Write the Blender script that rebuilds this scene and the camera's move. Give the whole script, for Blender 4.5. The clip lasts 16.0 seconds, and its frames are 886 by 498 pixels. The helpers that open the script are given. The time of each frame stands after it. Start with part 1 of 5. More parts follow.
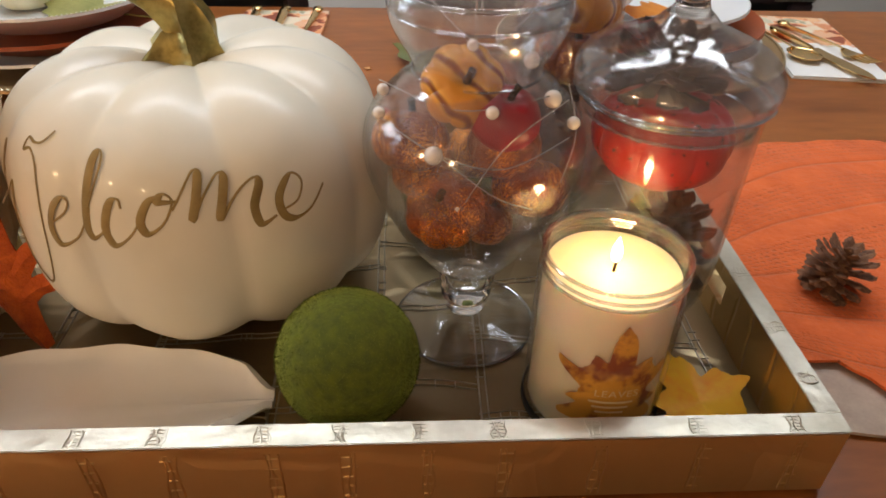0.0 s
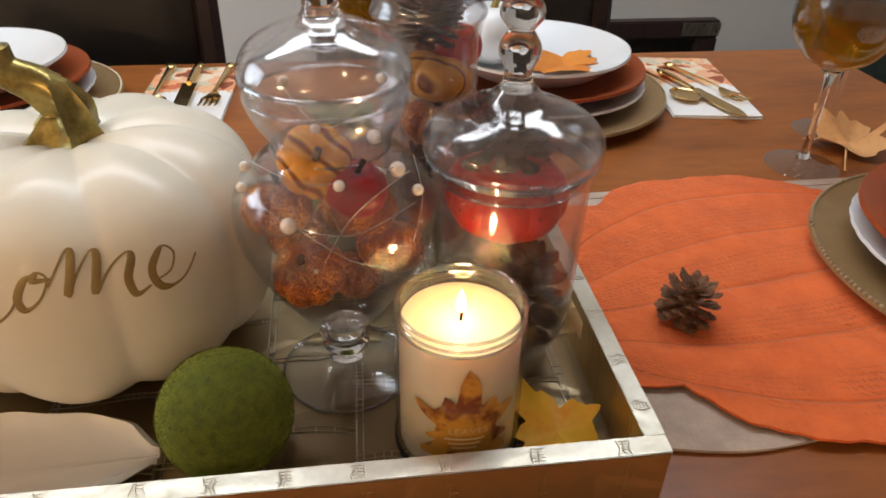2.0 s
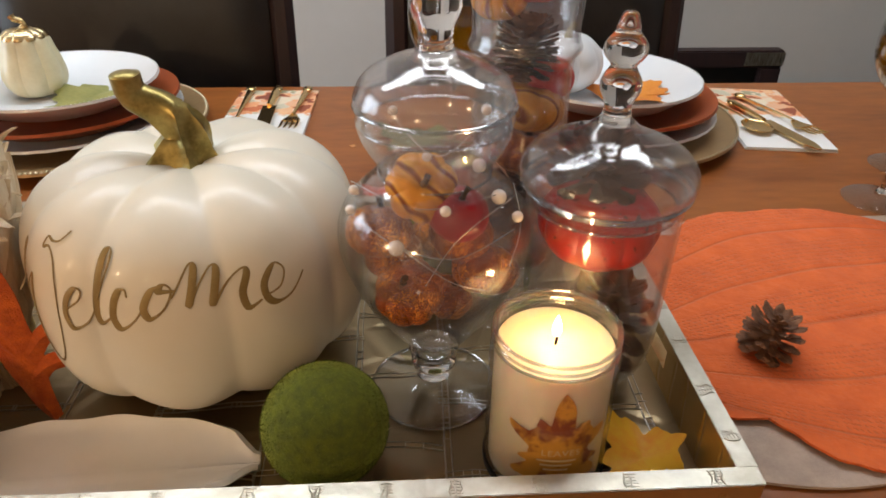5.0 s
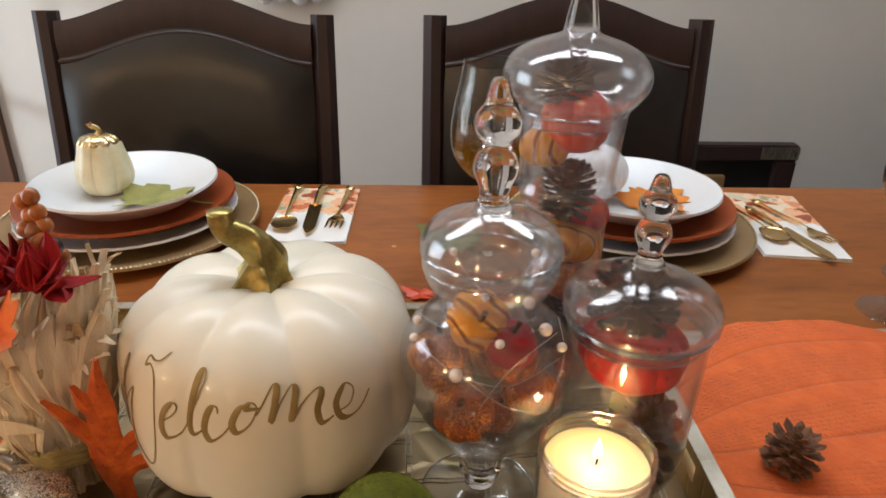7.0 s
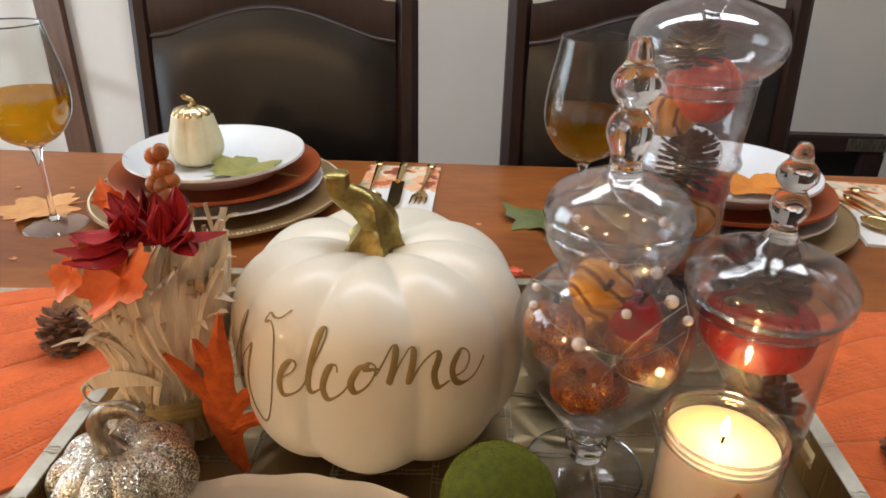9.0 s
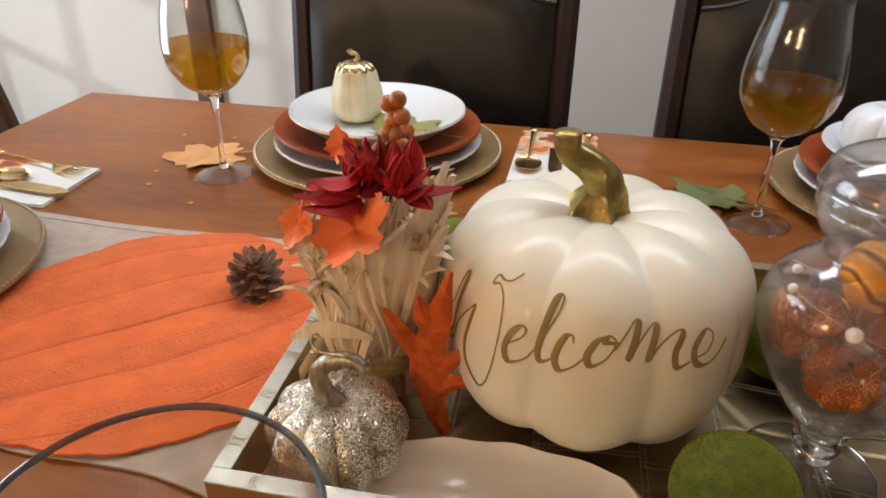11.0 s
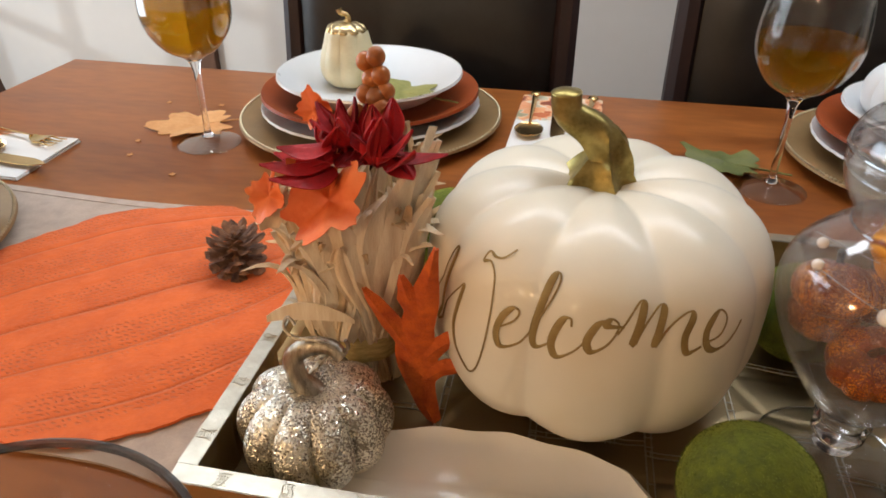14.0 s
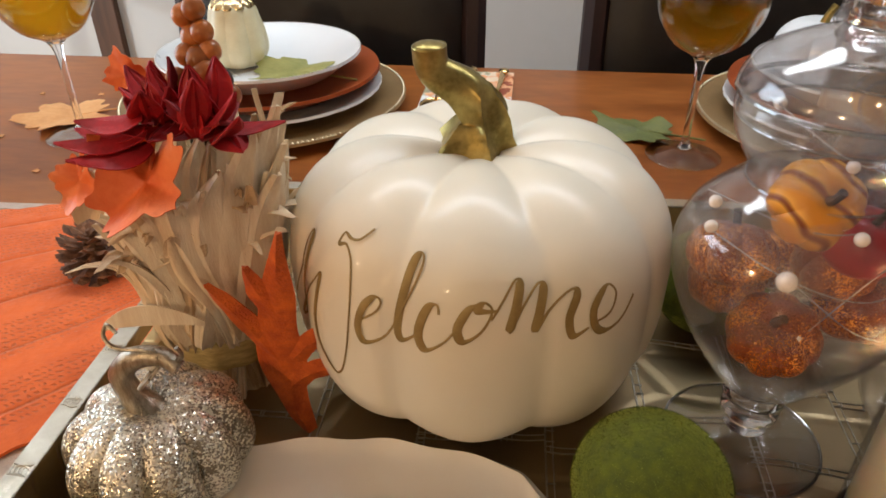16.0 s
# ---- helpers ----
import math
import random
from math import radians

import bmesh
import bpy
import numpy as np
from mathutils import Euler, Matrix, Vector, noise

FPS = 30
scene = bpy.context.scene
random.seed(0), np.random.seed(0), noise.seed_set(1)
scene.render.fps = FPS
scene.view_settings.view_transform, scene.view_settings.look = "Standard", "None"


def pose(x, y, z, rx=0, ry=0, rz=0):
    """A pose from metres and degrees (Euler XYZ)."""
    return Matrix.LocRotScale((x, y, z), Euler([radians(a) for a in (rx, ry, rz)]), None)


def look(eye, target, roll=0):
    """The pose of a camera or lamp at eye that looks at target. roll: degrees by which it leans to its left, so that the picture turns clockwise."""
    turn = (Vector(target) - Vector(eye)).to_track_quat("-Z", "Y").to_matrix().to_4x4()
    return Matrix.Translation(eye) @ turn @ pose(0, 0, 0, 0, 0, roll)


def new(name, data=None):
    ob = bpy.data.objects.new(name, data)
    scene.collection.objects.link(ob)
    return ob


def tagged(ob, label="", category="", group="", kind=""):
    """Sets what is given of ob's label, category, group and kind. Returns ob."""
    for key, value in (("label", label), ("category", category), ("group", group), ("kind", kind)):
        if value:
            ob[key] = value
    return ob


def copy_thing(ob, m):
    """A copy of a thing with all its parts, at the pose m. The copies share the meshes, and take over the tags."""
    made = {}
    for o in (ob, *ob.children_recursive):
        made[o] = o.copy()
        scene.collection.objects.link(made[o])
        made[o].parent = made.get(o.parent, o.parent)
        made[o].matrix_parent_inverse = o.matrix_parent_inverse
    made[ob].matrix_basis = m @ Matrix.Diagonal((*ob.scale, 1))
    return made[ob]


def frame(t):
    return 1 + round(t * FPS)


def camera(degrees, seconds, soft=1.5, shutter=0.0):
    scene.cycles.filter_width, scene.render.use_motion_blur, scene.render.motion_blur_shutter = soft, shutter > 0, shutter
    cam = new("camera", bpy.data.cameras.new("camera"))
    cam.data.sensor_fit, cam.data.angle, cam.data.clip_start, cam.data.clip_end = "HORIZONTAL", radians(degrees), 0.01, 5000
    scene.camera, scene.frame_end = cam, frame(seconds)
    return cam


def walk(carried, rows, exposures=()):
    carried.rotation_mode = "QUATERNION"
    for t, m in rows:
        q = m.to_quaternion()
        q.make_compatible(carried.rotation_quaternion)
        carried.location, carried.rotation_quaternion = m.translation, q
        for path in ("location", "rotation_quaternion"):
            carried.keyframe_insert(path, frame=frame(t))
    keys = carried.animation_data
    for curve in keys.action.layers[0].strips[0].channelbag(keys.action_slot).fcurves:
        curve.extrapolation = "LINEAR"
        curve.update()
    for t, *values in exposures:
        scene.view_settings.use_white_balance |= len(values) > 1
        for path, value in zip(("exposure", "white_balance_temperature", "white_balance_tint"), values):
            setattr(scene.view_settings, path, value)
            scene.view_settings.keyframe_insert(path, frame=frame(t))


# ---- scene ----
cam = camera(65.1, 16.0, soft=1.7)
PATH = [
    (0, (0.041, 0.115, 1.065), (0.14, 1.738, -0.099), 1.5),
    (0.5, (0.052, 0.112, 1.08), (0.177, 1.747, -0.064), 1.6),
    (1, (0.063, 0.106, 1.087), (0.221, 1.751, -0.038), 1.6),
    (1.5, (0.077, 0.1, 1.093), (0.272, 1.756, -0.012), 1.3),
    (2, (0.091, 0.088, 1.1), (0.322, 1.748, 0.008), 1.1),
    (2.5, (0.101, 0.082, 1.1), (0.355, 1.744, 0.016), 0.9),
    (3, (0.112, 0.081, 1.098), (0.366, 1.746, 0.019), 0.7),
    (3.5, (0.102, 0.078, 1.103), (0.334, 1.747, 0.026), 0.6),
    (4, (0.085, 0.078, 1.103), (0.275, 1.756, 0.031), 0.6),
    (4.5, (0.068, 0.079, 1.104), (0.214, 1.768, 0.043), 0.7),
    (5, (0.058, 0.079, 1.109), (0.168, 1.783, 0.069), 0.7),
    (7.5, (0.023, 0.045, 1.176), (0.072, 1.852, 0.321), 1.2),
    (8, (0.014, 0.044, 1.17), (0.031, 1.85, 0.311), 1.1),
    (10.5, (-0.086, 0.061, 1.134), (-0.343, 1.794, 0.168), 1.0),
    (11, (-0.113, 0.06, 1.133), (-0.432, 1.777, 0.158), 1.1),
    (11.5, (-0.135, 0.058, 1.129), (-0.512, 1.757, 0.145), 1.2),
    (12, (-0.153, 0.061, 1.123), (-0.577, 1.743, 0.127), 1.3),
    (12.5, (-0.17, 0.072, 1.116), (-0.614, 1.739, 0.104), 1.2),
    (13, (-0.176, 0.081, 1.112), (-0.604, 1.744, 0.087), 1.3),
    (13.5, (-0.141, 0.091, 1.114), (-0.521, 1.755, 0.071), 0.7),
    (14, (-0.108, 0.1, 1.115), (-0.435, 1.77, 0.063), 0.4),
    (14.5, (-0.094, 0.114, 1.108), (-0.363, 1.789, 0.05), 0.1),
    (15, (-0.088, 0.128, 1.098), (-0.32, 1.808, 0.039), -0.1),
    (15.5, (-0.08, 0.138, 1.089), (-0.286, 1.819, 0.025), -0.3),
    (16, (-0.068, 0.151, 1.082), (-0.245, 1.827, 0.005), -0.2),
]
walk(cam, [(t, look(eye, target, roll)) for t, eye, target, roll in PATH])

# ---- world, sun, large lights ----
TABLE = 0.76
world = bpy.data.worlds.new("sky")
scene.world = world
world.use_nodes = True
wn = world.node_tree
sky = wn.nodes.new("ShaderNodeTexSky")
sky.sky_type, sky.sun_disc = "NISHITA", False
sky.sun_elevation, sky.sun_rotation = radians(15), radians(223)
wn.links.new(sky.outputs[0], wn.nodes["Background"].inputs[0])
wn.nodes["Background"].inputs[1].default_value = 0.12


def lamp(name, kind, m, energy, colour, **more):
    data = bpy.data.lights.new(name, kind)
    data.energy, data.color = energy, colour
    if kind == "AREA":
        data.shape, data.size, data.size_y = "RECTANGLE", more["w"], more["h"]
    elif kind == "SUN":
        data.angle = radians(more["deg"])
    else:
        data.shadow_soft_size = more["r"]
    ob = new(name, data)
    ob.matrix_world = m
    return ob


lamp("sun", "SUN", look((-3.0, 1.0, 1.5), (-1.51, 2.6, 0.92)), 1.15, (0.80, 0.92, 1.0), deg=1.0)
lamp("window_daylight", "AREA", look((-2.93, 1.22, 1.2), (0.0, 1.22, 1.1)), 49, (0.74, 0.87, 1.0), w=1.6, h=1.8)
lamp("ceiling_glow", "AREA", pose(-0.05, 1.28, 2.47), 27, (0.86, 0.93, 1.0), w=2.6, h=0.34)
lamp("floor_lamp_glow", "POINT", pose(-1.02, -1.75, 1.62), 31, (1.0, 0.66, 0.36), r=0.05)
lamp("floor_lamp_glow", "POINT", pose(-2.2, -0.95, 1.62), 31, (1.0, 0.66, 0.36), r=0.05)
lamp("candle_glow", "POINT", pose(0.1432, 0.3865, 0.8715), 0.115, (1.0, 0.62, 0.27), r=0.005)


# ---- materials ----
def shader(name):
    m = bpy.data.materials.new(name)
    m.use_nodes = True
    return m, m.node_tree, m.node_tree.nodes["Principled BSDF"]


def mat(name, c1, c2=None, rough=0.5, metal=0.0, scale=20.0, detail=4.0, bump=0.0, bump_scale=None, stretch=(1, 1, 1),
        rough_var=0.08, coat=0.0, sheen=0.0, sss=0.0, spread=(0.35, 0.65), vary=0.0, fine=0.25, depth=0.002, spec=0.5, sheen_tint=(1, 1, 1)):
    m, nt, b = shader(name)
    N, L = nt.nodes.new, nt.links.new
    co = N("ShaderNodeTexCoord")
    mp = N("ShaderNodeMapping")
    mp.inputs["Scale"].default_value = stretch
    L(co.outputs["Object"], mp.inputs[0])
    n1 = N("ShaderNodeTexNoise")
    n1.inputs["Scale"].default_value, n1.inputs["Detail"].default_value = scale, detail
    n2 = N("ShaderNodeTexNoise")
    n2.inputs["Scale"].default_value, n2.inputs["Detail"].default_value = scale * 7.3, 3
    L(mp.outputs[0], n1.inputs[0])
    L(mp.outputs[0], n2.inputs[0])
    mx = N("ShaderNodeMix")
    mx.inputs[0].default_value = fine
    L(n1.outputs[0], mx.inputs[2])
    L(n2.outputs[0], mx.inputs[3])
    ramp = N("ShaderNodeValToRGB")
    c2 = c2 or tuple(v * 0.8 for v in c1)
    ramp.color_ramp.elements[0].position, ramp.color_ramp.elements[0].color = spread[0], (*c2, 1)
    ramp.color_ramp.elements[1].position, ramp.color_ramp.elements[1].color = spread[1], (*c1, 1)
    L(mx.outputs[0], ramp.inputs[0])
    out = ramp.outputs[0]
    if vary:
        info, hsv, mr = N("ShaderNodeObjectInfo"), N("ShaderNodeHueSaturation"), N("ShaderNodeMapRange")
        mr.inputs[3].default_value, mr.inputs[4].default_value = 1 - vary, 1 + vary
        L(info.outputs["Random"], mr.inputs[0])
        L(mr.outputs[0], hsv.inputs["Value"])
        L(out, hsv.inputs["Color"])
        out = hsv.outputs[0]
    L(out, b.inputs["Base Color"])
    rr = N("ShaderNodeMapRange")
    rr.inputs[3].default_value, rr.inputs[4].default_value = max(rough - rough_var, 0), min(rough + rough_var, 1)
    L(n1.outputs[0], rr.inputs[0])
    L(rr.outputs[0], b.inputs["Roughness"])
    b.inputs["Metallic"].default_value = metal
    b.inputs["Specular IOR Level"].default_value = spec
    b.inputs["Coat Weight"].default_value = coat
    b.inputs["Coat Roughness"].default_value = 0.12
    b.inputs["Sheen Weight"].default_value = sheen
    b.inputs["Sheen Tint"].default_value = (*sheen_tint, 1)
    if sss:
        b.inputs["Subsurface Weight"].default_value = sss
        b.inputs["Subsurface Radius"].default_value = (0.012, 0.006, 0.003)
        b.inputs["Subsurface Scale"].default_value = 1.0
    if bump:
        n3 = N("ShaderNodeTexNoise")
        n3.inputs["Scale"].default_value, n3.inputs["Detail"].default_value = bump_scale or scale * 4, 5
        L(mp.outputs[0], n3.inputs[0])
        bp = N("ShaderNodeBump")
        bp.inputs["Strength"].default_value, bp.inputs["Distance"].default_value = bump, depth
        L(n3.outputs[0], bp.inputs["Height"])
        L(bp.outputs[0], b.inputs["Normal"])
    return m


def thin_glass(name, tint, gloss=0.95, floor=0.09, rough=0.08, cloud=None, dull=0.17):
    m, nt, b = shader(name)
    N, L = nt.nodes.new, nt.links.new
    nt.nodes.remove(b)
    tr, gl, lw, mx = N("ShaderNodeBsdfTransparent"), N("ShaderNodeBsdfGlossy"), N("ShaderNodeLayerWeight"), N("ShaderNodeMixShader")
    tr.inputs[0].default_value = (*tint, 1)
    gl.inputs["Roughness"].default_value = rough
    lw.inputs[0].default_value = 0.5
    pw, mr = N("ShaderNodeMath"), N("ShaderNodeMapRange")
    pw.operation = "POWER"
    pw.inputs[1].default_value = 3.0
    mr.inputs[3].default_value, mr.inputs[4].default_value = floor, gloss
    L(lw.outputs["Facing"], pw.inputs[0])
    L(pw.outputs[0], mr.inputs[0])
    L(mr.outputs[0], mx.inputs[0])
    clear = tr.outputs[0]
    # puts jar haze from reflections and dust, and wine's refracted light, into colour
    if cloud:
        tl, cm = N("ShaderNodeBsdfTranslucent"), N("ShaderNodeMixShader")
        tl.inputs[0].default_value, cm.inputs[0].default_value = (*cloud, 1), dull
        L(clear, cm.inputs[1])
        L(tl.outputs[0], cm.inputs[2])
        clear = cm.outputs[0]
    L(clear, mx.inputs[1])
    L(gl.outputs[0], mx.inputs[2])
    L(mx.outputs[0], nt.nodes["Material Output"].inputs[0])
    return m


def solid_glass(name, colour, ior=1.45, rough=0.0):
    m, nt, b = shader(name)
    b.inputs["Base Color"].default_value = (*colour, 1)
    b.inputs["Transmission Weight"].default_value = 1.0
    b.inputs["IOR"].default_value, b.inputs["Roughness"].default_value = ior, rough
    return m


def glow(name, colour, strength):
    m, nt, b = shader(name)
    b.inputs["Base Color"].default_value = (*colour, 1)
    b.inputs["Emission Color"].default_value = (*colour, 1)
    b.inputs["Emission Strength"].default_value = strength
    return m


def glitter(name, base, spark, scale, share=0.5, gap=0.75, metal=0.9):
    """Loose flakes, each with its own tilt, over a matt base."""
    m, nt, b = shader(name)
    N, L = nt.nodes.new, nt.links.new
    co, vo, bare = N("ShaderNodeTexCoord"), N("ShaderNodeTexVoronoi"), N("ShaderNodeTexNoise")
    vo.inputs["Scale"].default_value, bare.inputs["Scale"].default_value = scale, scale / 34
    L(co.outputs["Object"], vo.inputs[0])
    L(co.outputs["Object"], bare.inputs[0])
    sep = N("ShaderNodeSeparateColor")
    L(vo.outputs["Color"], sep.inputs[0])
    add = N("ShaderNodeMath")
    add.operation = "MULTIPLY_ADD"
    add.inputs[1].default_value = 0.5
    L(sep.outputs[0], add.inputs[0])
    L(bare.outputs[0], add.inputs[2])
    cut = N("ShaderNodeMapRange")
    cut.inputs[1].default_value, cut.inputs[2].default_value = gap, gap + 0.06
    L(add.outputs[0], cut.inputs[0])
    mx = N("ShaderNodeMix")
    mx.data_type = "RGBA"
    mx.inputs[6].default_value, mx.inputs[7].default_value = (*base, 1), (*spark, 1)
    L(cut.outputs[0], mx.inputs[0])
    L(mx.outputs[2], b.inputs["Base Color"])
    mm = N("ShaderNodeMath")
    mm.operation = "MULTIPLY"
    mm.inputs[1].default_value = metal
    L(cut.outputs[0], mm.inputs[0])
    L(mm.outputs[0], b.inputs["Metallic"])
    geo, vm, sc, nr = N("ShaderNodeNewGeometry"), N("ShaderNodeVectorMath"), N("ShaderNodeVectorMath"), N("ShaderNodeVectorMath")
    off = N("ShaderNodeVectorMath")
    off.operation, off.inputs[1].default_value = "SUBTRACT", (0.5, 0.5, 0.5)
    L(vo.outputs["Color"], off.inputs[0])
    sc.operation = "SCALE"
    sc.inputs["Scale"].default_value = share * 2
    L(off.outputs[0], sc.inputs[0])
    vm.operation = "ADD"
    L(geo.outputs["Normal"], vm.inputs[0])
    L(sc.outputs[0], vm.inputs[1])
    nr.operation = "NORMALIZE"
    L(vm.outputs[0], nr.inputs[0])
    L(nr.outputs[0], b.inputs["Normal"])
    b.inputs["Roughness"].default_value = 0.3
    return m


def croc(name, c1, c2, rough, cells=(24, 42, 30), metal=0.95):
    """Foil embossed with uneven scales and stitched creases."""
    m, nt, b = shader(name)
    N, L = nt.nodes.new, nt.links.new
    co, mp, wob = N("ShaderNodeTexCoord"), N("ShaderNodeMapping"), N("ShaderNodeTexNoise")
    mp.inputs["Scale"].default_value = cells
    wob.inputs["Scale"].default_value = 14
    wm = N("ShaderNodeMix")
    wm.data_type = "VECTOR"
    wm.inputs[0].default_value = 0.018
    L(co.outputs["Object"], wob.inputs[0])
    L(co.outputs["Object"], wm.inputs[4])
    L(wob.outputs["Color"], wm.inputs[5])
    L(wm.outputs[1], mp.inputs[0])
    ve, vc = N("ShaderNodeTexVoronoi"), N("ShaderNodeTexVoronoi")
    ve.feature = "DISTANCE_TO_EDGE"
    for v in (ve, vc):
        v.inputs["Scale"].default_value, v.inputs["Randomness"].default_value = 1.0, 0.42
        L(mp.outputs[0], v.inputs[0])
    crease = N("ShaderNodeMapRange")
    crease.interpolation_type = "SMOOTHSTEP"
    crease.inputs[1].default_value, crease.inputs[2].default_value = 0.0, 0.10
    L(ve.outputs["Distance"], crease.inputs[0])
    fine = N("ShaderNodeTexNoise")
    fine.inputs["Scale"].default_value, fine.inputs["Detail"].default_value = 160, 5
    L(co.outputs["Object"], fine.inputs[0])
    hs = N("ShaderNodeMath")
    hs.operation, hs.inputs[1].default_value = "MULTIPLY_ADD", 0.22
    L(fine.outputs[0], hs.inputs[0])
    L(crease.outputs[0], hs.inputs[2])
    bp = N("ShaderNodeBump")
    bp.inputs["Strength"].default_value, bp.inputs["Distance"].default_value = 0.5, 0.0012
    L(hs.outputs[0], bp.inputs["Height"])
    L(bp.outputs[0], b.inputs["Normal"])
    mx = N("ShaderNodeMix")
    mx.data_type = "RGBA"
    mx.inputs[6].default_value, mx.inputs[7].default_value = (*c1, 1), (*c2, 1)
    sp = N("ShaderNodeSeparateColor")
    L(vc.outputs["Color"], sp.inputs[0])
    L(sp.outputs[0], mx.inputs[0])
    L(mx.outputs[2], b.inputs["Base Color"])
    b.inputs["Metallic"].default_value = metal
    rr = N("ShaderNodeMapRange")
    rr.inputs[3].default_value, rr.inputs[4].default_value = rough - 0.07, rough + 0.12
    L(fine.outputs[0], rr.inputs[0])
    L(rr.outputs[0], b.inputs["Roughness"])
    return m


def banded(name, c1, c2, c3, rough, scale, dist=4.0):
    """Irregular painted stripes round a small gourd."""
    m, nt, b = shader(name)
    N, L = nt.nodes.new, nt.links.new
    co, wv, rp = N("ShaderNodeTexCoord"), N("ShaderNodeTexWave"), N("ShaderNodeValToRGB")
    wv.inputs["Scale"].default_value, wv.inputs["Distortion"].default_value, wv.inputs["Detail Scale"].default_value = scale, dist, 1.3
    L(co.outputs["Object"], wv.inputs[0])
    e = rp.color_ramp.elements
    e[0].position, e[0].color = 0.0, (*c3, 1)
    e[1].position, e[1].color = 0.22, (*c1, 1)
    x = e.new(0.8)
    x.color = (*c2, 1)
    L(wv.outputs[0], rp.inputs[0])
    L(rp.outputs[0], b.inputs["Base Color"])
    b.inputs["Roughness"].default_value = rough
    return m


def wood_top(name):
    m = mat(name, (0.34, 0.110, 0.025), (0.185, 0.054, 0.012), rough=0.32, scale=6, detail=7, stretch=(0.6, 2.0, 1), bump=0.12,
            bump_scale=60, coat=0.03, fine=0.35, depth=0.0006, rough_var=0.07, spec=0.3)
    return m


M_table = wood_top("table_wood")
M_edge = mat("table_edge_wood", (0.24, 0.085, 0.026), (0.13, 0.045, 0.014), rough=0.34, scale=9, stretch=(0.4, 4, 4), bump=0.1, coat=0.2)
M_dark = mat("espresso_wood", (0.028, 0.010, 0.009), (0.014, 0.005, 0.005), rough=0.58, scale=14, stretch=(4, 4, 0.5), bump=0.15, bump_scale=80)
M_leather = mat("black_leather", (0.014, 0.012, 0.011), (0.008, 0.007, 0.006), rough=0.38, scale=30, bump=0.25, bump_scale=420, depth=0.0008)
M_wall = mat("painted_wall", (0.55, 0.53, 0.50), (0.52, 0.50, 0.47), rough=0.85, scale=3, bump=0.12, bump_scale=180, depth=0.001)
M_ceil = mat("ceiling_paint", (0.76, 0.75, 0.72), (0.72, 0.71, 0.68), rough=0.9, scale=3, bump=0.1, bump_scale=150)
M_floor = mat("floor_wood", (0.20, 0.09, 0.04), (0.10, 0.045, 0.02), rough=0.4, scale=5, stretch=(0.3, 5, 1), bump=0.1)
M_trim = mat("white_trim", (0.72, 0.71, 0.69), (0.68, 0.67, 0.64), rough=0.45, scale=6)
M_brown = mat("brown_door_wood", (0.105, 0.046, 0.023), (0.062, 0.027, 0.014), rough=0.4, scale=8, stretch=(5, 5, 0.4), bump=0.1)
M_pump = mat("cream_ceramic", (0.82, 0.76, 0.63), (0.79, 0.72, 0.58), rough=0.40, scale=9, coat=0.24, rough_var=0.05, bump=0.05, bump_scale=26, depth=0.0012)
M_goldp = mat("antique_gold", (0.50, 0.39, 0.14), (0.18, 0.135, 0.04), rough=0.34, metal=1.0, scale=45, bump=0.25, bump_scale=150, depth=0.0012)
M_letter = mat("gold_lettering", (0.36, 0.25, 0.095), (0.27, 0.18, 0.06), rough=0.5, metal=0.3, scale=60)
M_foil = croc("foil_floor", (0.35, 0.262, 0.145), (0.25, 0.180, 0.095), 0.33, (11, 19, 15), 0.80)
M_foil_rim = mat("foil_rim", (0.60, 0.56, 0.47), (0.46, 0.41, 0.32), rough=0.36, metal=0.90, scale=30, bump=0.4, bump_scale=90, depth=0.0016, stretch=(1, 1, 1))
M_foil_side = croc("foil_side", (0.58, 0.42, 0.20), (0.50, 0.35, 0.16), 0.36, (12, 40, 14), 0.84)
M_moss = mat("moss", (0.092, 0.112, 0.004), (0.042, 0.056, 0.002), rough=0.95, scale=190, detail=3, bump=0.6, bump_scale=520, depth=0.0008, sheen=0.9, sheen_tint=(0.55, 0.62, 0.10))
M_white = mat("white_glaze", (0.73, 0.745, 0.76), (0.70, 0.715, 0.73), rough=0.3, scale=10, coat=0.15)
M_dish = mat("ivory_glaze", (0.90, 0.85, 0.77), (0.87, 0.81, 0.72), rough=0.34, scale=12, coat=0.55, bump=0.15, bump_scale=30, depth=0.002)
M_terra = mat("terracotta_glaze", (0.36, 0.075, 0.018), (0.25, 0.050, 0.012), rough=0.40, scale=18, coat=0.06, spec=0.35)
M_charger = mat("taupe_gold_lacquer", (0.37, 0.235, 0.105), (0.29, 0.18, 0.08), rough=0.40, metal=0.4, scale=25, bump=0.1, bump_scale=300)
M_bead = mat("pale_gold_beads", (0.55, 0.46, 0.30), rough=0.3, metal=0.7, scale=60)
M_runner = mat("taupe_linen", (0.52, 0.405, 0.325), (0.40, 0.305, 0.245), rough=0.9, scale=60, bump=0.5, bump_scale=900, sheen=0.2, depth=0.0008)
M_glass = thin_glass("clear_glass", (0.99, 0.985, 0.985), gloss=0.66, floor=0.075, rough=0.10, cloud=(0.92, 0.92, 0.96), dull=0.048)
M_wineglass = thin_glass("wine_glass", (0.965, 0.975, 0.965), gloss=0.85, floor=0.03, rough=0.03)
M_lip = thin_glass("thick_glass_lip", (0.80, 0.81, 0.83), gloss=1.0, floor=0.20)
M_rimglass = thin_glass("dark_glass_edge", (0.38, 0.39, 0.41), gloss=0.6, floor=0.10)
M_foot = thin_glass("glass_foot", (0.95, 0.95, 0.95), gloss=0.8, floor=0.08, rough=0.05)
